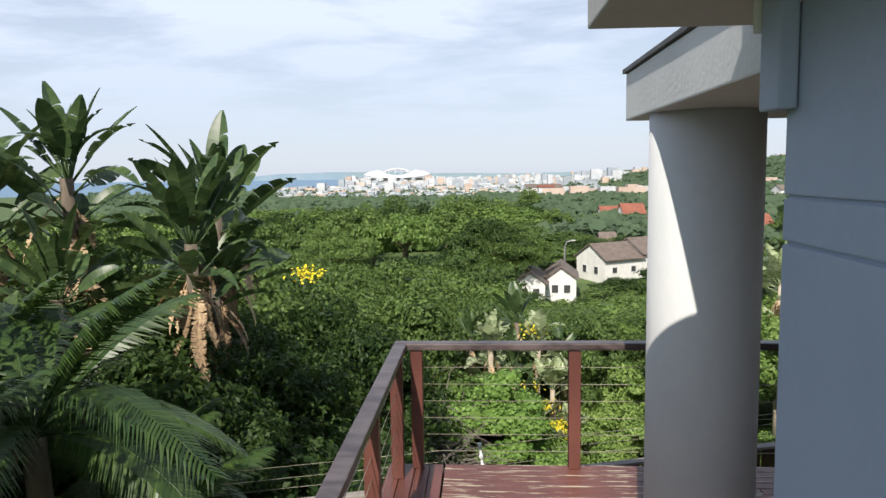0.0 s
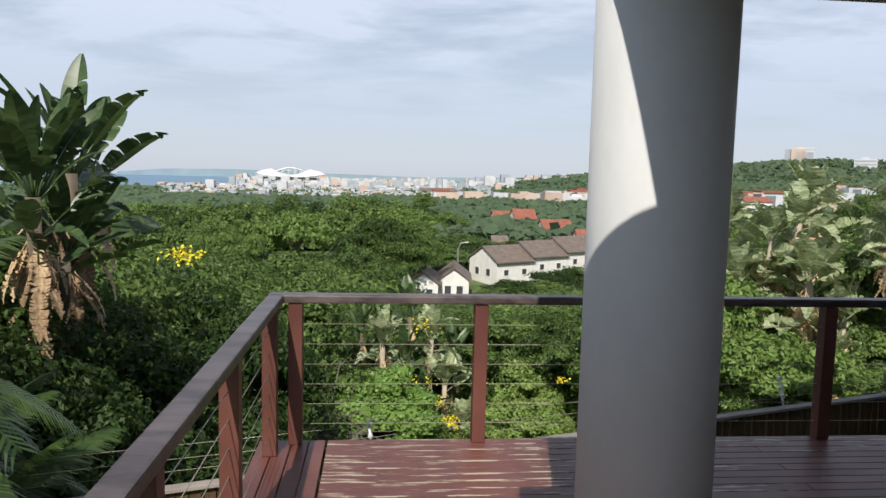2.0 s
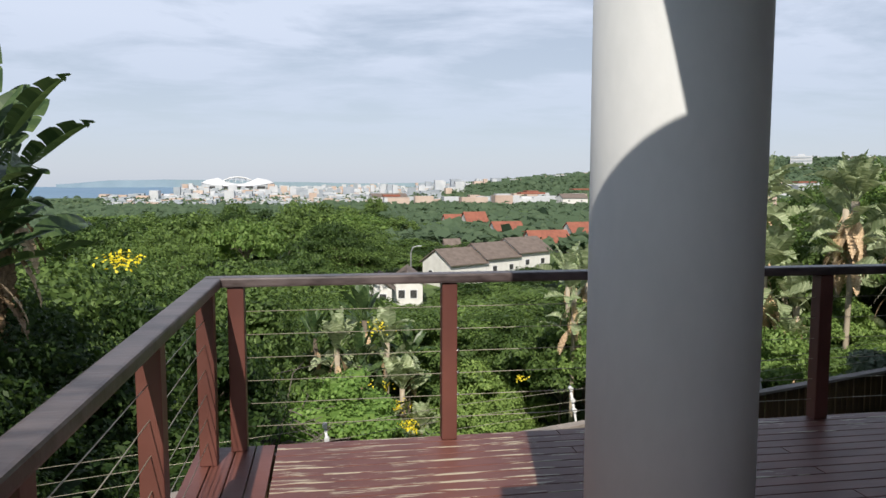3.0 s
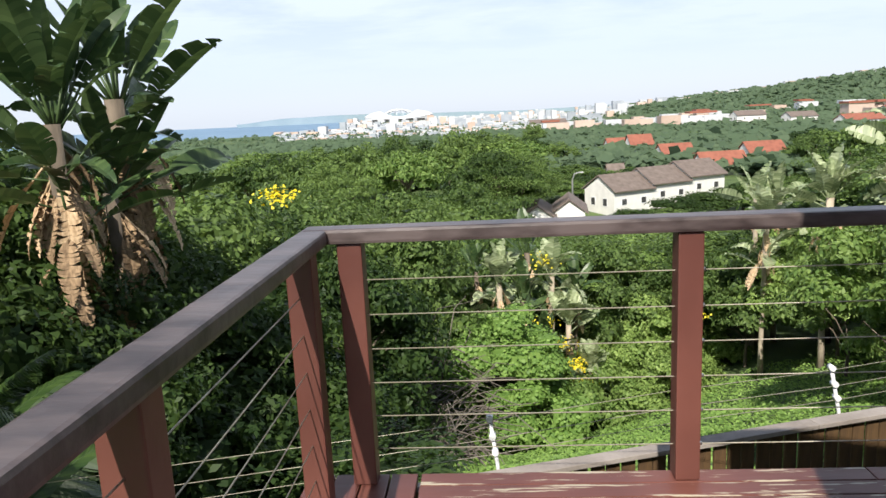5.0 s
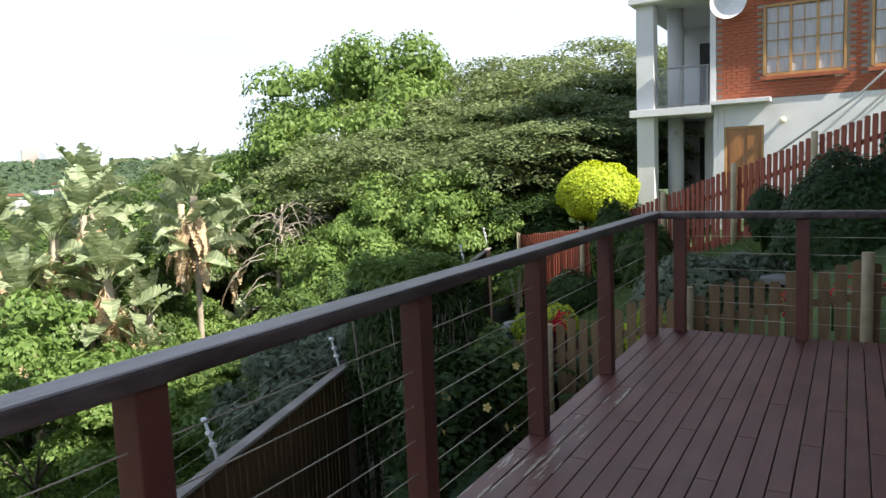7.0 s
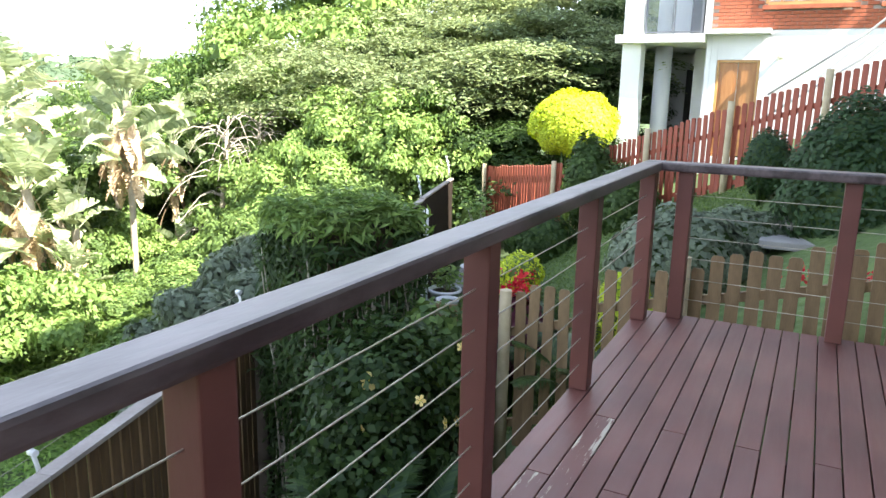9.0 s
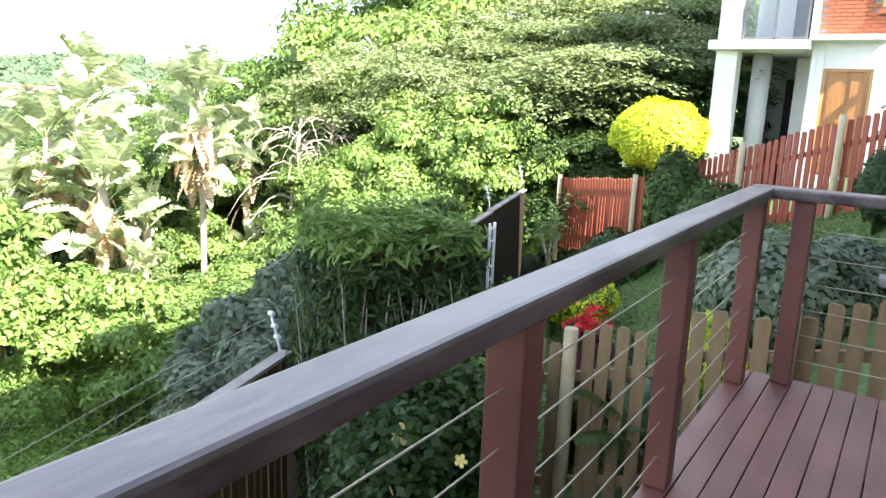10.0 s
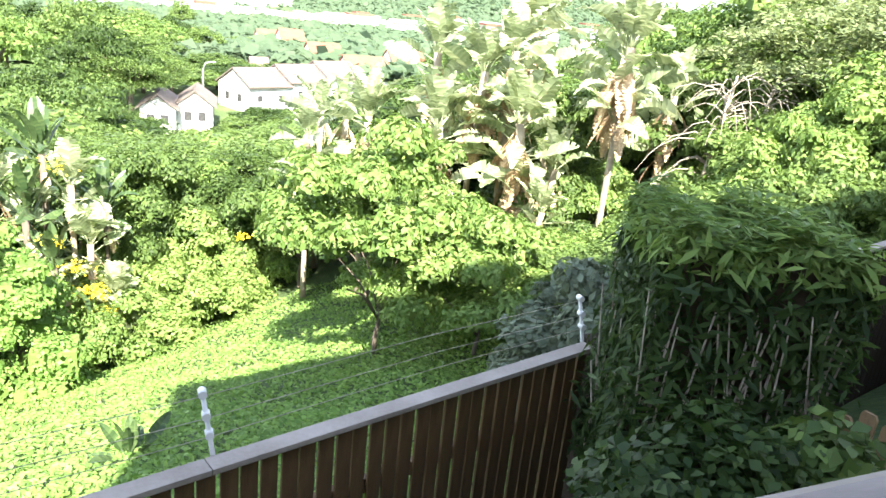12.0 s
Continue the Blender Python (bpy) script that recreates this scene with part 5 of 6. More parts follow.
clipped("golden_bush", "low clipped golden hedge block behind the picket fence", 9.2, 0.55, -0.20, 0.42, 0.42, M["leaf_yellow"], 3500, 0.05, 3, ry=0.30)
clipped("conifer", "dense dark green clipped conifer behind the picket fence", 11.6, -1.35, 1.45, 0.85, 1.15, M["conifer"], 14000, 0.07, 4, cat="tree")
clipped("conifer", "dense dark green cone-shaped conifer on the bank", 12.4, -2.5, 2.3, 0.95, 1.6, M["conifer"], 12000, 0.08, 6, cat="tree")
clipped("conifer", "small round dark green conifer by the path", 13.0, -0.3, 1.0, 0.30, 0.42, M["conifer"], 3000, 0.05, 7, cat="tree")
clipped("lavender_bush", "loose grey-green lavender bush behind the picket fence", 10.6, 0.3, 0.25, 0.75, 0.55, M["leaf_grey"], 5000, 0.09, 8)
clipped("lavender_bush", "loose grey-green lavender bush beside the path", 11.4, -0.2, 0.2, 0.6, 0.45, M["leaf_grey"], 4000, 0.08, 9)
clipped("lavender_bush", "silvery rounded shrub beside the lawn", 9.2, 1.5, -0.55, 0.32, 0.35, M["leaf_grey"], 1500, 0.06, 10)
clipped("dark_shrub", "dark leafy shrub beside the lawn", 10.0, 1.7, -0.75, 0.4, 0.4, M["leaf_dark"], 1800, 0.08, 11)
clipped("maroon_shrub", "dark maroon-leaved shrub by the pickets", 8.75, 1.38, -0.42, 0.26, 0.40, M["maroon"], 1200, 0.10, 12)
clipped("dark_shrub", "dark leafy shrub at the foot of the red fence", 14.4, 3.2, -0.6, 0.6, 0.5, M["leaf_dark"], 3000, 0.09, 13)
clipped("dark_shrub", "dark leafy shrub at the foot of the red fence", 14.7, 1.9, 0.3, 0.55, 0.7, M["leaf_dark"], 3000, 0.09, 14)
clipped("dark_shrub", "thin dark leafy shrub against the red fence", 15.4, 2.7, 0.7, 0.45, 0.9, M["leaf_dark"], 2200, 0.1, 15)
rf = thing("red_flowers", "bright red flower head above maroon leaves", "flower", (8.76, 1.40, -0.32))
cc = rgn.normal(0, 0.07, (160, 3))
f = new("flower_head", quads_mesh("flower_head", leaf_quads(rgn, cc, cc + np.array([0, 0, 0.1]), 0.05, 0.8), M["flower_r"]))
f.parent = rf
for k, (x, y, z) in enumerate(((8.9, -1.25, 0.12), (9.0, -0.85, 0.05), (8.8, -1.75, 0.25), (9.1, -1.5, 0.2))):
    rf = thing("red_flowers", "small red geranium heads behind the picket fence", "flower", (x, y, z), group="red geraniums")
    cc = rgn.normal(0, 0.06, (60, 3))
    f = new("flower_head", quads_mesh("flower_head", leaf_quads(rgn, cc, cc + np.array([0, 0, 0.1]), 0.04, 0.8), M["flower_r"]))
    f.parent = rf
    bm = bmesh.new()
    tube(bm, [(0, 0, ground_z(x, y) - z), (0, 0, 0)], 0.012, 5)
    part("stalk", bm, M["leaf_dark"], rf)

# clipped hedge with bare stems, hibiscus before it
H0, H1 = (7.35, 2.35), (8.25, 3.55)
hd = thing("hedge", "tall clipped hedge, green on top, bare pale stems below", "hedge", (7.62, 2.62, ground_z(7.7, 2.75)), -22)
hb = 0.41 - ground_z(7.7, 2.75)
rg2 = np.random.default_rng(77)
n = 15000
u, v, w = rg2.uniform(-1, 1, n), rg2.uniform(-1, 1, n), rg2.uniform(0, 1, n) ** 0.8
face = rg2.integers(0, 5, n)
u = np.where(face == 0, -1 + rg2.normal(0, 0.08, n), u)
u = np.where(face == 1, 1 + rg2.normal(0, 0.08, n), u)
v = np.where(face == 2, -1 + rg2.normal(0, 0.10, n), v)
v = np.where(face == 3, 1 + rg2.normal(0, 0.10, n), v)
w = np.where(face == 4, 1 + rg2.normal(0, 0.02, n), w)
c = np.stack([u * 0.53 + 0.08 + 0.05 * np.sin(w * 9), v * 0.44 + 0.05 * np.cos(w * 7), w * hb + 0.05 * np.sin(u * 6) * (w > 0.95)], 1)
out = np.stack([np.where(face == 0, -1, np.where(face == 1, 1, 0)), np.where(face == 2, -1, np.where(face == 3, 1, 0)), np.where(face == 4, 1.5, 0.1)], 1).astype(float)
Vq = leaf_quads(rg2, c, out, 0.12, 0.22)
# leaves near the top take the lighter green, the rest the dark one
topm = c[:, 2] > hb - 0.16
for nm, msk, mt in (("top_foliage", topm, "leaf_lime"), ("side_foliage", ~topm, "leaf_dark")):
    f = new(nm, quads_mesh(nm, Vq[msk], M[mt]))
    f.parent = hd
bm = bmesh.new()
rg = random.Random(8)
for k in range(90):
    x0, y0 = rg.uniform(-0.40, 0.56), rg.uniform(-0.40, 0.40)
    if rg.random() < 0.6:
        y0 = -0.42 + rg.uniform(-0.03, 0.05)
    elif rg.random() < 0.5:
        x0 = -0.42
    tube(bm, [(x0, y0, 0), (x0 + rg.uniform(-0.1, 0.1), y0 + rg.uniform(-0.05, 0.05), hb * 0.45), (x0 + rg.uniform(-0.2, 0.2), y0, hb * rg.uniform(0.6, 0.9))], [0.012, 0.010, 0.005], 4, False)
part("stem", bm, M["twig"], hd)
# dark block added inside the hedge, standing for its shaded gaps
part("core", box(bmesh.new(), -0.30, 0.45, -0.27, 0.27, 0.1, hb - 0.14, 0.05), M["soil"], hd)

hib = thing("hibiscus", "dark glossy hibiscus bush with pale yellow flowers beside the deck", "bush", (6.95, 1.75, -2.1))
n = 8500
d = rg2.normal(0, 1, (n, 3))
d /= np.linalg.norm(d, axis=1, keepdims=True)
c = d * np.array([0.62, 0.48, 0.85]) * (rg2.uniform(0.55, 1.08, n) * (1 + 0.12 * np.sin(d[:, 0] * 6) + 0.12 * np.cos(d[:, 2] * 9)))[:, None] + np.array([0, 0, 1.0])
f = new("foliage", quads_mesh("foliage", leaf_quads(rg2, c, d * 0.8, 0.068, 0.72), M["leaf_dark"]))
f.parent = hib
c2 = d[:2200] * np.array([0.35, 0.35, 0.55]) * rg2.uniform(0.6, 1.1, 2200)[:, None] + np.array([0.55, -0.15, 1.35])
f = new("foliage", quads_mesh("foliage", leaf_quads(rg2, c2, d[:2200] * 0.8, 0.085, 0.75), M["leaf"]))
f.parent = hib
for k in range(14):
    bm = bmesh.new()
    a = k * 0.45
    tube(bm, [(0, 0, -0.1), (0.2 * math.cos(a), 0.2 * math.sin(a), 0.7), (0.45 * math.cos(a), 0.35 * math.sin(a), 1.4)], [0.016, 0.011, 0.005], 5, False)
    part("stem", bm, M["bark"], hib)


def hibiscus_flower(x, y, z, s, rx=0, rz=0, parent=None):
    t = thing("hibiscus_flower", "open pale yellow hibiscus flower with five petals", "flower", (x, y, z), group="hibiscus flowers")
    t.matrix_basis = pose(x, y, z, rx, 0, rz)
    bm = bmesh.new()
    for k in range(5):
        a = 2 * math.pi * k / 5
        e = Vector((math.cos(a), math.sin(a), 0))
        q = Vector((-math.sin(a), math.cos(a), 0))
        P = [Vector((0, 0, -0.012)), e * 0.6 - q * 0.35 + Vector((0, 0, 0.18)), e * 1.0 - q * 0.22 + Vector((0, 0, 0.12)), e * 1.02 + q * 0.25 + Vector((0, 0, 0.15)), e * 0.6 + q * 0.4 + Vector((0, 0, 0.2))]
        bm.faces.new([bm.verts.new(p * s) for p in P])
    part("petals", bm, M["hib"], t)
    bm = bmesh.new()
    tube(bm, [(0, 0, -0.2 * s), (0, 0, 0.5 * s)], 0.06 * s, 6)
    part("stamen", bm, M["flower_y"], t)


hibiscus_flower(6.60, 1.62, -0.50, 0.065, 55, -35)
for x, y, z, s, rz in ((6.75, 1.30, -0.62, 0.04, -80), (6.95, 1.22, -0.85, 0.045, 10), (7.15, 1.2, -0.35, 0.035, -50), (6.5, 1.6, -0.8, 0.035, 60), (7.2, 1.25, -0.95, 0.04, 0)):
    hibiscus_flower(x, y, z, s, 75, rz)
for k, (x, y, s) in enumerate(((5.9, 1.35, 0.62), (6.35, 1.15, 0.5), (8.35, 0.75, 0.4), (4.9, 1.3, 0.45))):
    cy = thing("cycad", "dark blue-green cycad with stiff arching fronds below the deck", "cycad", (x, y, ground_z(x, y)), group="cycads below the deck")
    bm = bmesh.new()
    tube(bm, [(0, 0, -0.1), (0, 0, 0.25)], [0.14, 0.11], 8)
    part("trunk", bm, M["bark"], cy)
    for j in range(14):
        again("frond", FR[0], cy, Matrix.Translation((0, 0, 0.25)) @ pose(0, 0, 0, 0, 0, j * 137.5) @ pose(0, 0, 0, 0, -38 + 40 * j / 14, 0) @ Matrix.Scale(s, 4))


# ---- fences of the garden ----
def picket_run(name, label, p, q, top_p, top_q, height, width, pitch, mat, post_mat, posts, rails=(0.25, 0.85), curve=0.0, cat="fence", shave=0.0):
    t = thing(name, label, cat, (0, 0, 0))
    P, Q = Vector((*p, 0)), Vector((*q, 0))
    L = (Q - P).length
    a = math.degrees(math.atan2(Q.y - P.y, Q.x - P.x))
    bm = bmesh.new()
    v = [bm.verts.new(c) for c in ((0, -0.009, -height), (width, -0.009, -height), (width, -0.009, -0.02), (width * 0.85, -0.009, 0), (width * 0.15, -0.009, 0), (0, -0.009, -0.02))]
    fc = bm.faces.new(v)
    ex = bmesh.ops.extrude_face_region(bm, geom=[fc])
    bmesh.ops.translate(bm, vec=(0, 0.018, 0), verts=[g for g in ex["geom"] if isinstance(g, bmesh.types.BMVert)])
    bmesh.ops.recalc_face_normals(bm, faces=bm.faces)
    first = part("picket", bm, mat, t)
    n = int(L / pitch)
    rg = random.Random(n)
    for k in range(n):
        s = k * pitch / L
        z = top_p + (top_q - top_p) * s + curve * s * (1 - s) + rg.uniform(-0.02, 0.02) * (1 + 1.6 * shave)
        c = P + (Q - P) * s
        m = Matrix.Translation((c.x, c.y, z)) @ pose(0, 0, 0, 0, rg.uniform(-1, 1), a)
        if k == 0:
            first.matrix_basis = m
        else:
            again("picket", first.data, t, m)
    slope = math.degrees(math.atan2(top_q - top_p, L))
    for r in rails:
        bm = box(bmesh.new(), 0, math.hypot(L, top_q - top_p), 0.012, 0.047, -0.035, 0.035, 0.003)
        m = Matrix.Translation((P.x, P.y, top_p - r * height + curve * 0.12)) @ pose(0, 0, 0, 0, 0, a) @ pose(0, 0, 0, 0, -slope, 0)
        part("cross_rail", bm, mat, t).matrix_basis = m
    for s in posts:
        c = P + (Q - P) * s
        z = top_p + (top_q - top_p) * s + curve * s * (1 - s)
        bm = bmesh.new()
        tube(bm, [(0, 0, -height - 0.3), (0, 0, 0.06)], [0.052, 0.048], 10)
        part("post", bm, post_mat, t).matrix_basis = Matrix.Translation((c.x, c.y, z)) @ pose(0, 0, 0, 0, 0, a) @ Matrix.Translation((0, -0.07, 0))
    return t


picket_run("picket_fence", "weathered tan timber picket fence stepping up beside the deck", (8.05, 2.0), (8.15, 0.62), -0.42, 0.0, 1.35, 0.085, 0.118, M["picket"], M["pole"], (0.55,), curve=-0.1, shave=1)
picket_run("picket_fence", "weathered tan timber picket fence stepping up beside the deck", (8.16, 0.60), (8.2, -2.6), 0.02, 0.78, 1.15, 0.09, 0.125, M["picket"], M["pole"], (0.22, 0.66), curve=0.15, shave=1)
picket_run("red_fence", "rust-red stained picket fence climbing the bank with pale round posts", (16.1, 3.1), (12.2, -3.0), 0.28, 2.45, 1.35, 0.075, 0.112, M["redwood"], M["pole"], (0.0, 0.24, 0.46, 0.66, 0.86))
picket_run("red_gate", "rust-red stained timber gate with close pickets", (17.85, 5.75), (16.25, 3.4), -0.25, 0.08, 1.5, 0.07, 0.095, M["redwood"], M["pole"], (0.0, 0.9), rails=(0.16, 0.8), cat="gate")
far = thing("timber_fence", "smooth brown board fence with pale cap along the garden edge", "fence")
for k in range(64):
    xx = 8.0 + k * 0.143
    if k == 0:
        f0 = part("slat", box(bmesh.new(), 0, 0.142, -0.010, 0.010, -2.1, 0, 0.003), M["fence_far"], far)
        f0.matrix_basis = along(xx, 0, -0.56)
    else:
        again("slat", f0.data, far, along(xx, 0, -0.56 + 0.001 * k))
for k in range(3):
    part("cap_board", box(bmesh.new(), 0, 3.15, -0.05, 0.05, 0, 0.03, 0.004), M["cap"], far).matrix_basis = along(8.0 + k * 3.02, 0, -0.555 + 0.022 * k)
spike(10.6).location.z += 0.05
spike(14.2).location.z += 0.2
spike(17.0).location.z += 0.3

ladder = thing("ladder", "narrow white ladder leaning on the brown board fence", "ladder", (13.06, 4.72, -2.3))
for dx in (-0.07, 0.07):
    box_part("rail", (dx - 0.015, dx + 0.015, -0.02, 0.02, 0, 1.80), M["pale"], ladder, 0.003)
for k in range(8):
    box_part("rung", (-0.052, 0.052, -0.015, 0.015, 0.3 + k * 0.2, 0.33 + k * 0.2), M["pale"], ladder, 0.003)


def pot(x, y, z, r, h, label, plant_h=0.0):
    p = thing("plant_pot", label, "plant pot", (x, y, z), group="plant pots")
    bm = bmesh.new()
    n = 20
    prof = [(0.02, 0.0), (r * 0.68, 0.0), (r * 0.95, h * 0.86), (r * 1.08, h * 0.88), (r * 1.08, h), (r * 0.92, h), (r * 0.88, h * 0.85)]
    rings = [[bm.verts.new((q * math.cos(a), q * math.sin(a), zz)) for a in (2 * math.pi * k / n for k in range(n))] for q, zz in prof]
    for a, b in zip(rings, rings[1:]):
        for k in range(n):
            f = bm.faces.new((a[k], a[(k + 1) % n], b[(k + 1) % n], b[k]))
            f.smooth = True
    part("pot", bm, M["pale"], p)
    bm = bmesh.new()
    tube(bm, [(0, 0, h * 0.5), (0, 0, h * 0.86)], r * 0.87, 16)
    part("soil", bm, M["soil"], p)
    if plant_h:
        bm = bmesh.new()
        for k in range(5):
            a = k * 1.26
            tube(bm, [(0, 0, h * 0.85), (0.04 * math.cos(a), 0.04 * math.sin(a), h + plant_h * 0.5), (0.2 * math.cos(a), 0.2 * math.sin(a), h + plant_h)], [0.012, 0.009, 0.004], 5)
        part("stem", bm, M["twig"], p)
        cc = rgn.normal(0, 0.13, (220, 3)) + np.array([0, 0, h + plant_h])
        f = new("foliage", quads_mesh("foliage", leaf_quads(rgn, cc, cc * 0 + np.array([0, 0, 1.0]), 0.09, 0.7), M["leaf_lime"]))
        f.parent = p
    return p


pot(12.4, 3.95, ground_z(12.4, 3.95), 0.17, 0.34, "white plastic flower pot on the paving")
pot(13.1, 4.35, ground_z(13.1, 4.35) + 0.02, 0.26, 0.34, "broad pale grey planter beside the fence", 0.2)
pot(13.9, 4.15, ground_z(13.9, 4.15) + 0.02, 0.27, 0.36, "broad pale grey planter with a small green tree", 1.0)
for k in range(9):
    x = 11.0 + k * 0.55
    y = -0.75 - 0.05 * k
    st = thing("paving_slab", "grey stone paving slab in the garden path", "paving", (x, y, ground_z(x, y) + 0.02), 8 * math.sin(k), group="paving slabs of the path")
    box_part("slab", (-0.24, 0.24, -0.32, 0.32, -0.05, 0.035), M["concrete"], st, 0.015)
for k, (x, y) in enumerate(((13.5, 4.5), (14.2, 4.4), (14.9, 4.6), (14.0, 3.8), (14.7, 3.9))):
    st = thing("paving_slab", "pale stone paving slab by the gate", "paving", (x, y, ground_z(x, y) + 0.01), 11 * k, group="paving slabs by the gate")
    box_part("slab", (-0.33, 0.33, -0.33, 0.33, -0.08, 0.03), M["concrete"], st, 0.012)


# ---- the neighbouring building ----
def neighbour():
    X = 20.0
    h = thing("apartment_house", "white and red-brick apartment house with round columns and balconies", "house")
    P = lambda nm, b, m, bev=0.0, par=None, lab="": box_part(nm, b, m, par or h, bev, lab)
    P("wall", (X, X + 6, 1.46, 1.56, -1.0, 2.78), M["white"])
    P("wall", (X, X + 0.2, 1.32, 1.457, -1.0, 2.78), M["white"])
    P("wall", (X, X + 0.2, -6.5, 0.44, -1.0, 2.78), M["white"])
    P("wall", (X, X + 0.2, 0.443, 1.317, 2.18, 2.78), M["white"])
    P("wall", (X, X + 0.2, 0.443, 1.317, -1.0, 0.08), M["white"])
    P("wall", (X + 0.03, X + 6, -6.5, 1.50, 2.785, 5.26), M["mortar"], lab="grey mortar of the brick wall")
    P("wall_end", (X - 0.01, X + 0.3, 1.503, 1.64, 2.78, 5.26), M["white"])
    P("canopy", (X - 0.35, X - 0.002, 0.28, 1.6, 2.70, 2.80), M["white"], 0.01)
    P("slab", (X - 0.35, X + 6, 1.57, 3.5, 2.53, 2.71), M["white"], 0.01)
    P("slab", (X - 0.35, X + 6, -6.5, 3.5, 5.27, 5.47), M["white"], 0.01)
    P("wall", (X - 0.2, X + 6, -6.5, 3.3, 5.48, 7.6), M["white"])
    for z0, z1 in ((-1.0, 2.525), (2.715, 5.265)):
        P("pillar", (X - 0.1, X + 0.35, 2.95, 3.38, z0, z1), M["white"], 0.01)
        for xx, yy, r in ((X + 1.0, 2.65, 0.2), (X + 3.4, 3.1, 0.2)):
            bm = bmesh.new()
            tube(bm, [(xx, yy, z0), (xx, yy, z1)], r, 24)
            part("column", bm, M["column"], h)
        P("wall", (X + 4.2, X + 4.3, 1.57, 3.3, z0, z1), M["white"])
        P("doorway", (X + 4.12, X + 4.18, 1.9, 2.6, z0, z0 + 2.1 + (1.0 if z0 < 0 else 0)), M["dark"])
    P("wall", (X + 2.0, X + 2.15, 1.6, 2.1, -1.0, 2.52), M["white"])
    rl = new("balcony_rail")
    rl.parent = h
    for y in (1.70, 2.30, 2.90):
        P("post", (X - 0.03, X + 0.01, y - 0.02, y + 0.02, 2.715, 3.66), M["steel"], 0, rl)
    P("handrail", (X - 0.04, X + 0.02, 1.66, 2.94, 3.663, 3.70), M["steel"], 0.004, rl)
    P("bottom_rail", (X - 0.03, X + 0.01, 1.72, 2.88, 2.76, 2.79), M["steel"], 0, rl)
    for y0, y1 in ((1.725, 2.275), (2.325, 2.875)):
        P("pane", (X - 0.015, X - 0.005, y0, y1, 2.80, 3.64), M["glass"], 0, rl)
    d = tagged(new("door"), "varnished orange-brown timber double door")
    d.parent = h
    for y0, y1 in ((0.50, 0.875), (0.885, 1.26)):
        lf = P("leaf", (X + 0.06, X + 0.10, y0, y1, 0.12, 2.12), M["door"], 0.004, d)
        for z0, z1 in ((0.3, 1.0), (1.15, 1.95)):
            P("panel", (X + 0.045, X + 0.058, y0 + 0.07, y1 - 0.07, z0, z1), M["door"], 0.004, d)
    for y0, y1, z0, z1 in ((0.446, 0.495, 0.09, 2.175), (1.265, 1.314, 0.09, 2.175), (0.498, 1.262, 2.125, 2.175)):
        P("frame", (X + 0.02, X + 0.12, y0, y1, z0, z1), M["frame"], 0.003, d)
    for wy0, wy1 in ((-1.20, 0.43), (-3.25, -1.72)):
        w = tagged(new("window"), "small-paned timber window in varnished orange frame")
        w.parent = h
        z0, z1 = 3.31, 4.86
        P("pane", (X - 0.012, X - 0.006, wy0 + 0.05, wy1 - 0.05, z0 + 0.05, z1 - 0.05), M["curtain"], 0, w)
        wd = (wy1 - wy0) / 3
        for k in range(4):
            y = wy0 + wd * k
            P("frame", (X - 0.06, X - 0.014, y - 0.03, y + 0.03, z0, z1), M["frame"], 0.004, w)
        for a, b in ((z0 - 0.03, z0 + 0.03), (z1 - 0.03, z1 + 0.03)):
            P("frame", (X - 0.062, X - 0.014, wy0 + 0.031, wy1 - 0.031, a, b), M["frame"], 0.004, w)
        for k in range(3):
            P("glazing_bar", (X - 0.045, X - 0.014, wy0 + wd * (k + 0.5) - 0.01, wy0 + wd * (k + 0.5) + 0.01, z0 + 0.031, z1 - 0.031), M["frame"], 0, w)
            for j in range(1, 4):
                z = z0 + (z1 - z0) * j / 4
                P("glazing_bar", (X - 0.043, X - 0.014, wy0 + wd * k + 0.031, wy0 + wd * (k + 1) - 0.031, z - 0.01, z + 0.01), M["frame"], 0, w)
        P("window_sill", (X - 0.11, X - 0.014, wy0 - 0.08, wy1 + 0.08, z0 - 0.12, z0 - 0.033), M["brick"], 0.005, w)
    for z in (0.0, 0.45):
        bm = bmesh.new()
        tube(bm, [(X - 0.5, 0.2, 1.0 + z), (X - 0.5, -1.4, 2.36 + z - 0.2), (X - 0.5, -5.0, 5.6 + z)], 0.025, 6)
        part("stair_rail", bm, M["rail_grey"], h)
    # bricks
    bw, bh, joint = 0.222, 0.073, 0.010
    meshes = part("brick", box(bmesh.new(), 0, 0.03, 0, bw - joint, 0, bh - joint, 0.0), M["brick"], h)
    count, rest = 0, bmesh.new()
    z, row = 2.80, 0
    while z < 5.2:
        y = 1.49 - bw - (bw / 2 if row % 2 else 0)
        while y > -3.6:
            hit = any(a - bw * 0.9 < y < b and z > 3.13 and z < 4.90 for a, b in ((-1.24, 0.47), (-3.29, -1.70)))
            if not hit:
                if count < 300 and y > -1.9 and z < 4.9:
                    m = Matrix.Translation((X - 0.002, y, z))
                    if count == 0:
                        meshes.matrix_basis = m
                    else:
                        again("brick", meshes.data, h, m)
                    count += 1
                else:
                    box(rest, X - 0.002, X + 0.028, y, y + bw - joint, z, z + bh - joint)
            y -= bw
        z += bh
        row += 1
    tagged(part("bricks", rest, M["brick"], h), kind="stuff")
    lamp = thing("wall_lamp", "round pale wall lamp beside the door, unlit", "wall lamp", (X - 0.003, 0.04, 2.25))
    bm = bmesh.new()
    bmesh.ops.create_uvsphere(bm, u_segments=16, v_segments=10, radius=0.085)
    bmesh.ops.translate(bm, vec=(-0.12, 0, 0), verts=bm.verts)
    part("globe", bm, M["opal"], lamp)
    bm = bmesh.new()
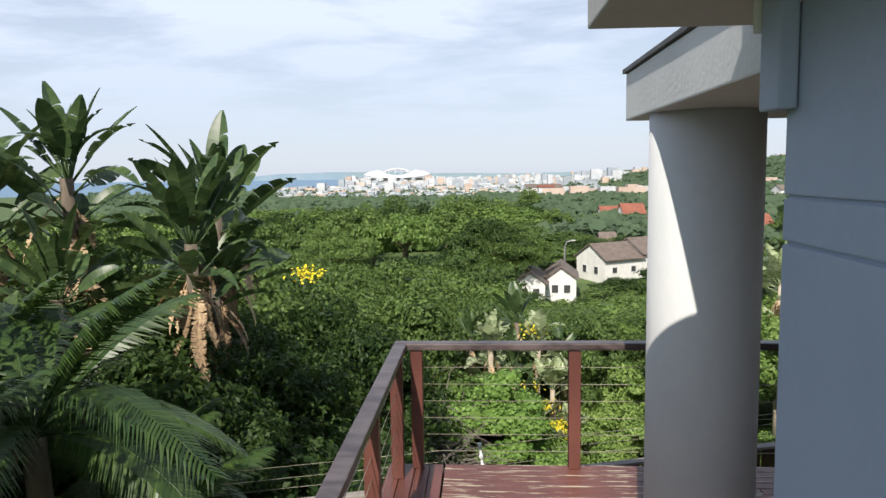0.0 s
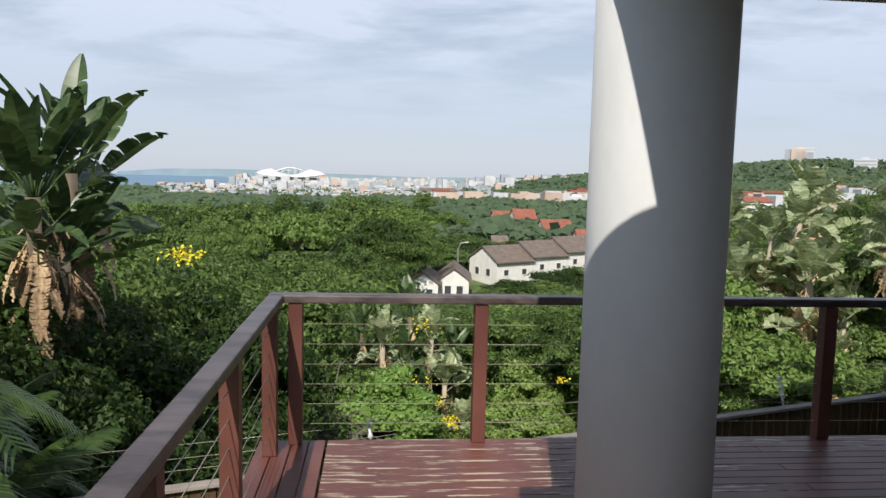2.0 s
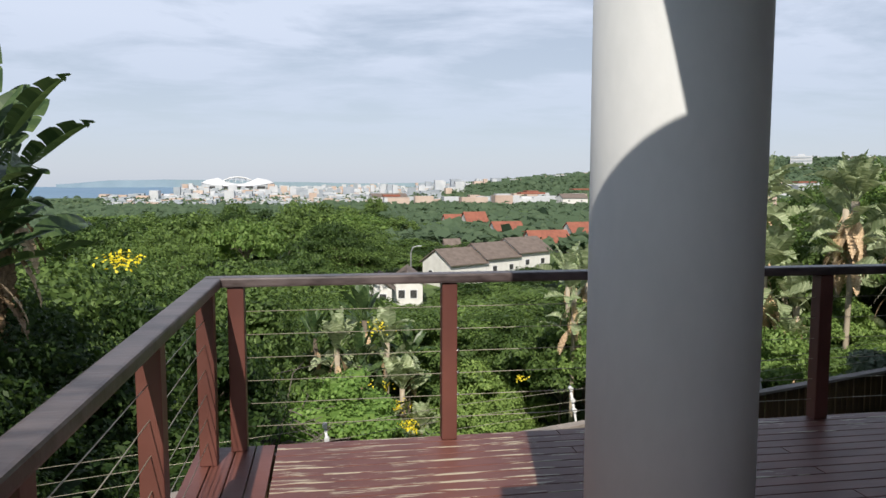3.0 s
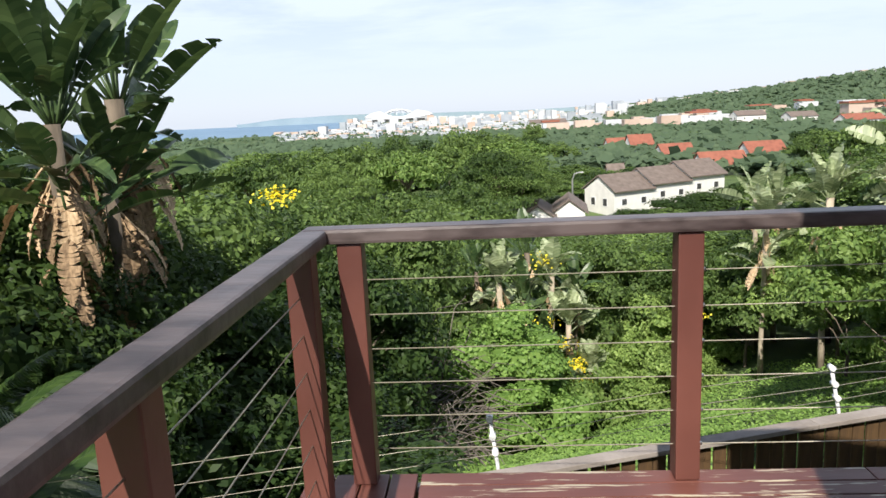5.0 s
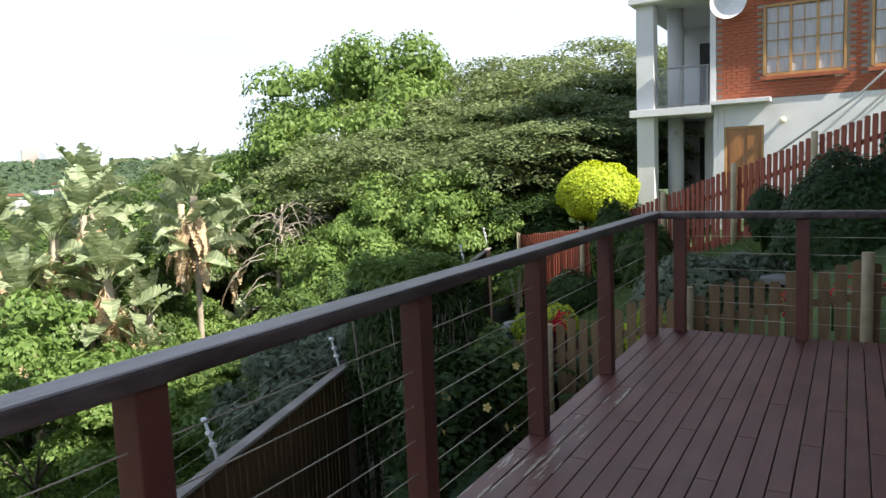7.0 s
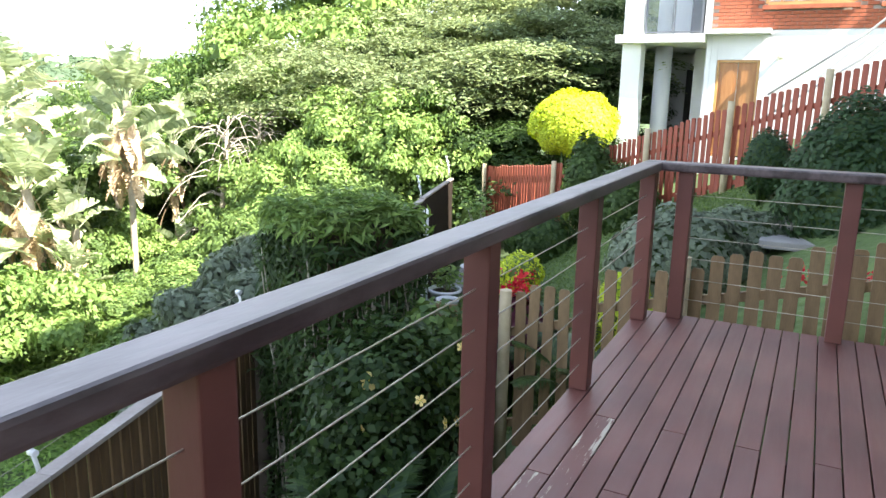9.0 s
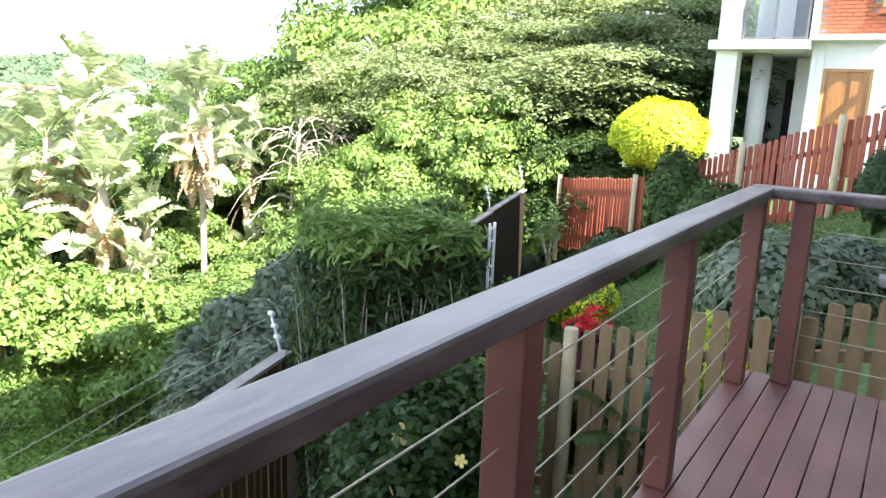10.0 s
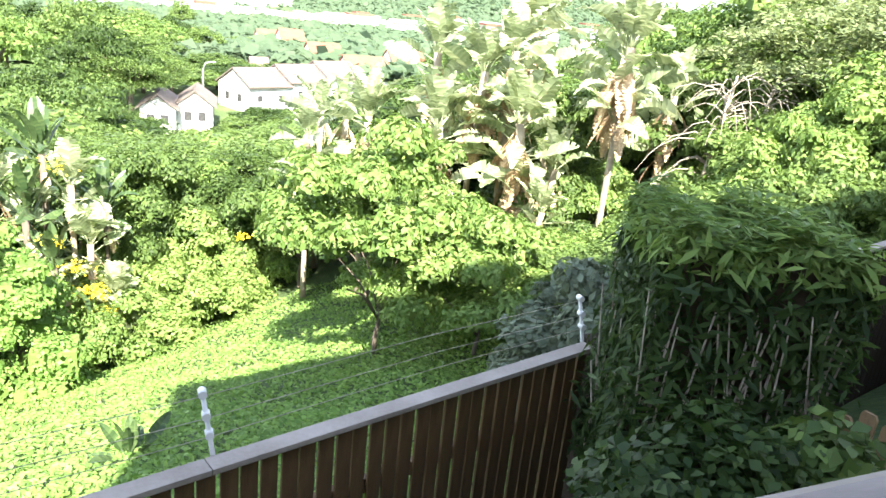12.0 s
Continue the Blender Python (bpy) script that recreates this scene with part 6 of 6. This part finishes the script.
    tube(bm, [(0, 0, 0), (-0.06, 0, 0)], 0.04, 10)
    part("bracket", bm, M["steel"], lamp)
    dish = thing("satellite_dish", "pale grey satellite dish on the brick wall", "satellite dish", (X - 0.003, 1.15, 4.75))
    bm = bmesh.new()
    n = 24
    rings = [[bm.verts.new((-0.35 - 0.25 * (q * q), q * 0.40 * math.cos(a), 0.25 + q * 0.40 * math.sin(a))) for a in (2 * math.pi * k / n for k in range(n))] for q in (0.02, 0.35, 0.7, 1.0)]
    for a, b in zip(rings, rings[1:]):
        for k in range(n):
            bm.faces.new((a[k], a[(k + 1) % n], b[(k + 1) % n], b[k])).smooth = True
    part("bowl", bm, M["pale"], dish)
    bm = bmesh.new()
    tube(bm, [(0, 0, 0), (-0.2, 0, 0.02), (-0.34, 0, 0.22)], 0.02, 6)
    part("bracket", bm, M["steel"], dish)


M["opal"] = noisy("opal_glass", (0.75, 0.70, 0.52), (0.85, 0.80, 0.62), 5, 0.3, 0.05, 40)
neighbour()

# ---- grass and creeper on the bank and the lawn ----
rg3 = np.random.default_rng(21)
n = 170000
gx, gy = rg3.uniform(-3, 16, n), 2.6 + 19.4 * rg3.uniform(0, 1, n) ** 1.25
ok = (gy > 1.9 + 0.305 * gx) & (rg3.uniform(0, 1, n) < 1.25 - gy / 24)
gx, gy = gx[ok], gy[ok]
gz = np.array([ground_z(a, b) for a, b in zip(gx, gy)]) + rg3.uniform(0.0, 0.13, len(gx)) + 0.08 * np.sin(gx * 2.1) * np.cos(gy * 1.7) + 0.05
Vg = leaf_quads(rg3, np.stack([gx, gy, gz], 1), np.tile([0.0, -0.15, 0.7], (len(gx), 1)), 0.10, 0.5)
tagged(new("ground_creeper", quads_mesh("ground_creeper", Vg, M["ivy"])), "low bright green creeper and grass covering the bank", "ground cover", kind="stuff")
n = 60000
gx, gy = rg3.uniform(8.3, 15.5, n), rg3.uniform(-0.4, 4.2, n)
ok = (gy < 0.2 + 0.30 * gx) & (gy > 1.2 - 0.12 * gx) & (gx + 0.75 * (4.0 - gy) < 17.2)
gx, gy = gx[ok], gy[ok]
gz = np.array([ground_z(a, b) for a, b in zip(gx, gy)]) + 0.008
Vg = leaf_quads(rg3, np.stack([gx, gy, gz], 1), np.tile([0.6, -0.6, 0.1], (len(gx), 1)), 0.05, 0.25)
tagged(new("lawn_grass", quads_mesh("lawn_grass", Vg, M["leaf"])), "short mown green lawn", "lawn", kind="stuff")

# ---- deck boards ----
pitch, gap = 0.098, 0.0055
yy, row = DY1 + 0.012, 0
share = {}


def board(x0, x1, y1, worn):
    L = round(x1 - x0, 3)
    key = (L, worn)
    if key not in share:
        bm = box(bmesh.new(), 0, L - 0.004, -(pitch - gap), 0, -0.032, 0, 0.0035)
        ob = part("board", bm, M["deck_worn"] if worn else M["deck"], deck)
        share[key] = ob.data
        ob.matrix_basis = Matrix.Translation((x0, y1, 0))
    else:
        again("board", share[key], deck, Matrix.Translation((x0, y1, 0)))


while yy > -4.4:
    cut = 1.9 + 0.6 * (row % 3)
    board(0.21, cut, yy, row < 9)
    board(cut, cut + 2.7, yy, row < 3)
    board(cut + 2.7, DX1 + 0.01, yy, False)
    yy -= pitch
    row += 1
for k in range(4):
    x0 = DX0 - 0.012 + k * 0.1095
    ob = part("board", box(bmesh.new(), x0, x0 + 0.1025, -4.4, DY1 + 0.012, -0.032, 0, 0.0035), M["deck"], deck)
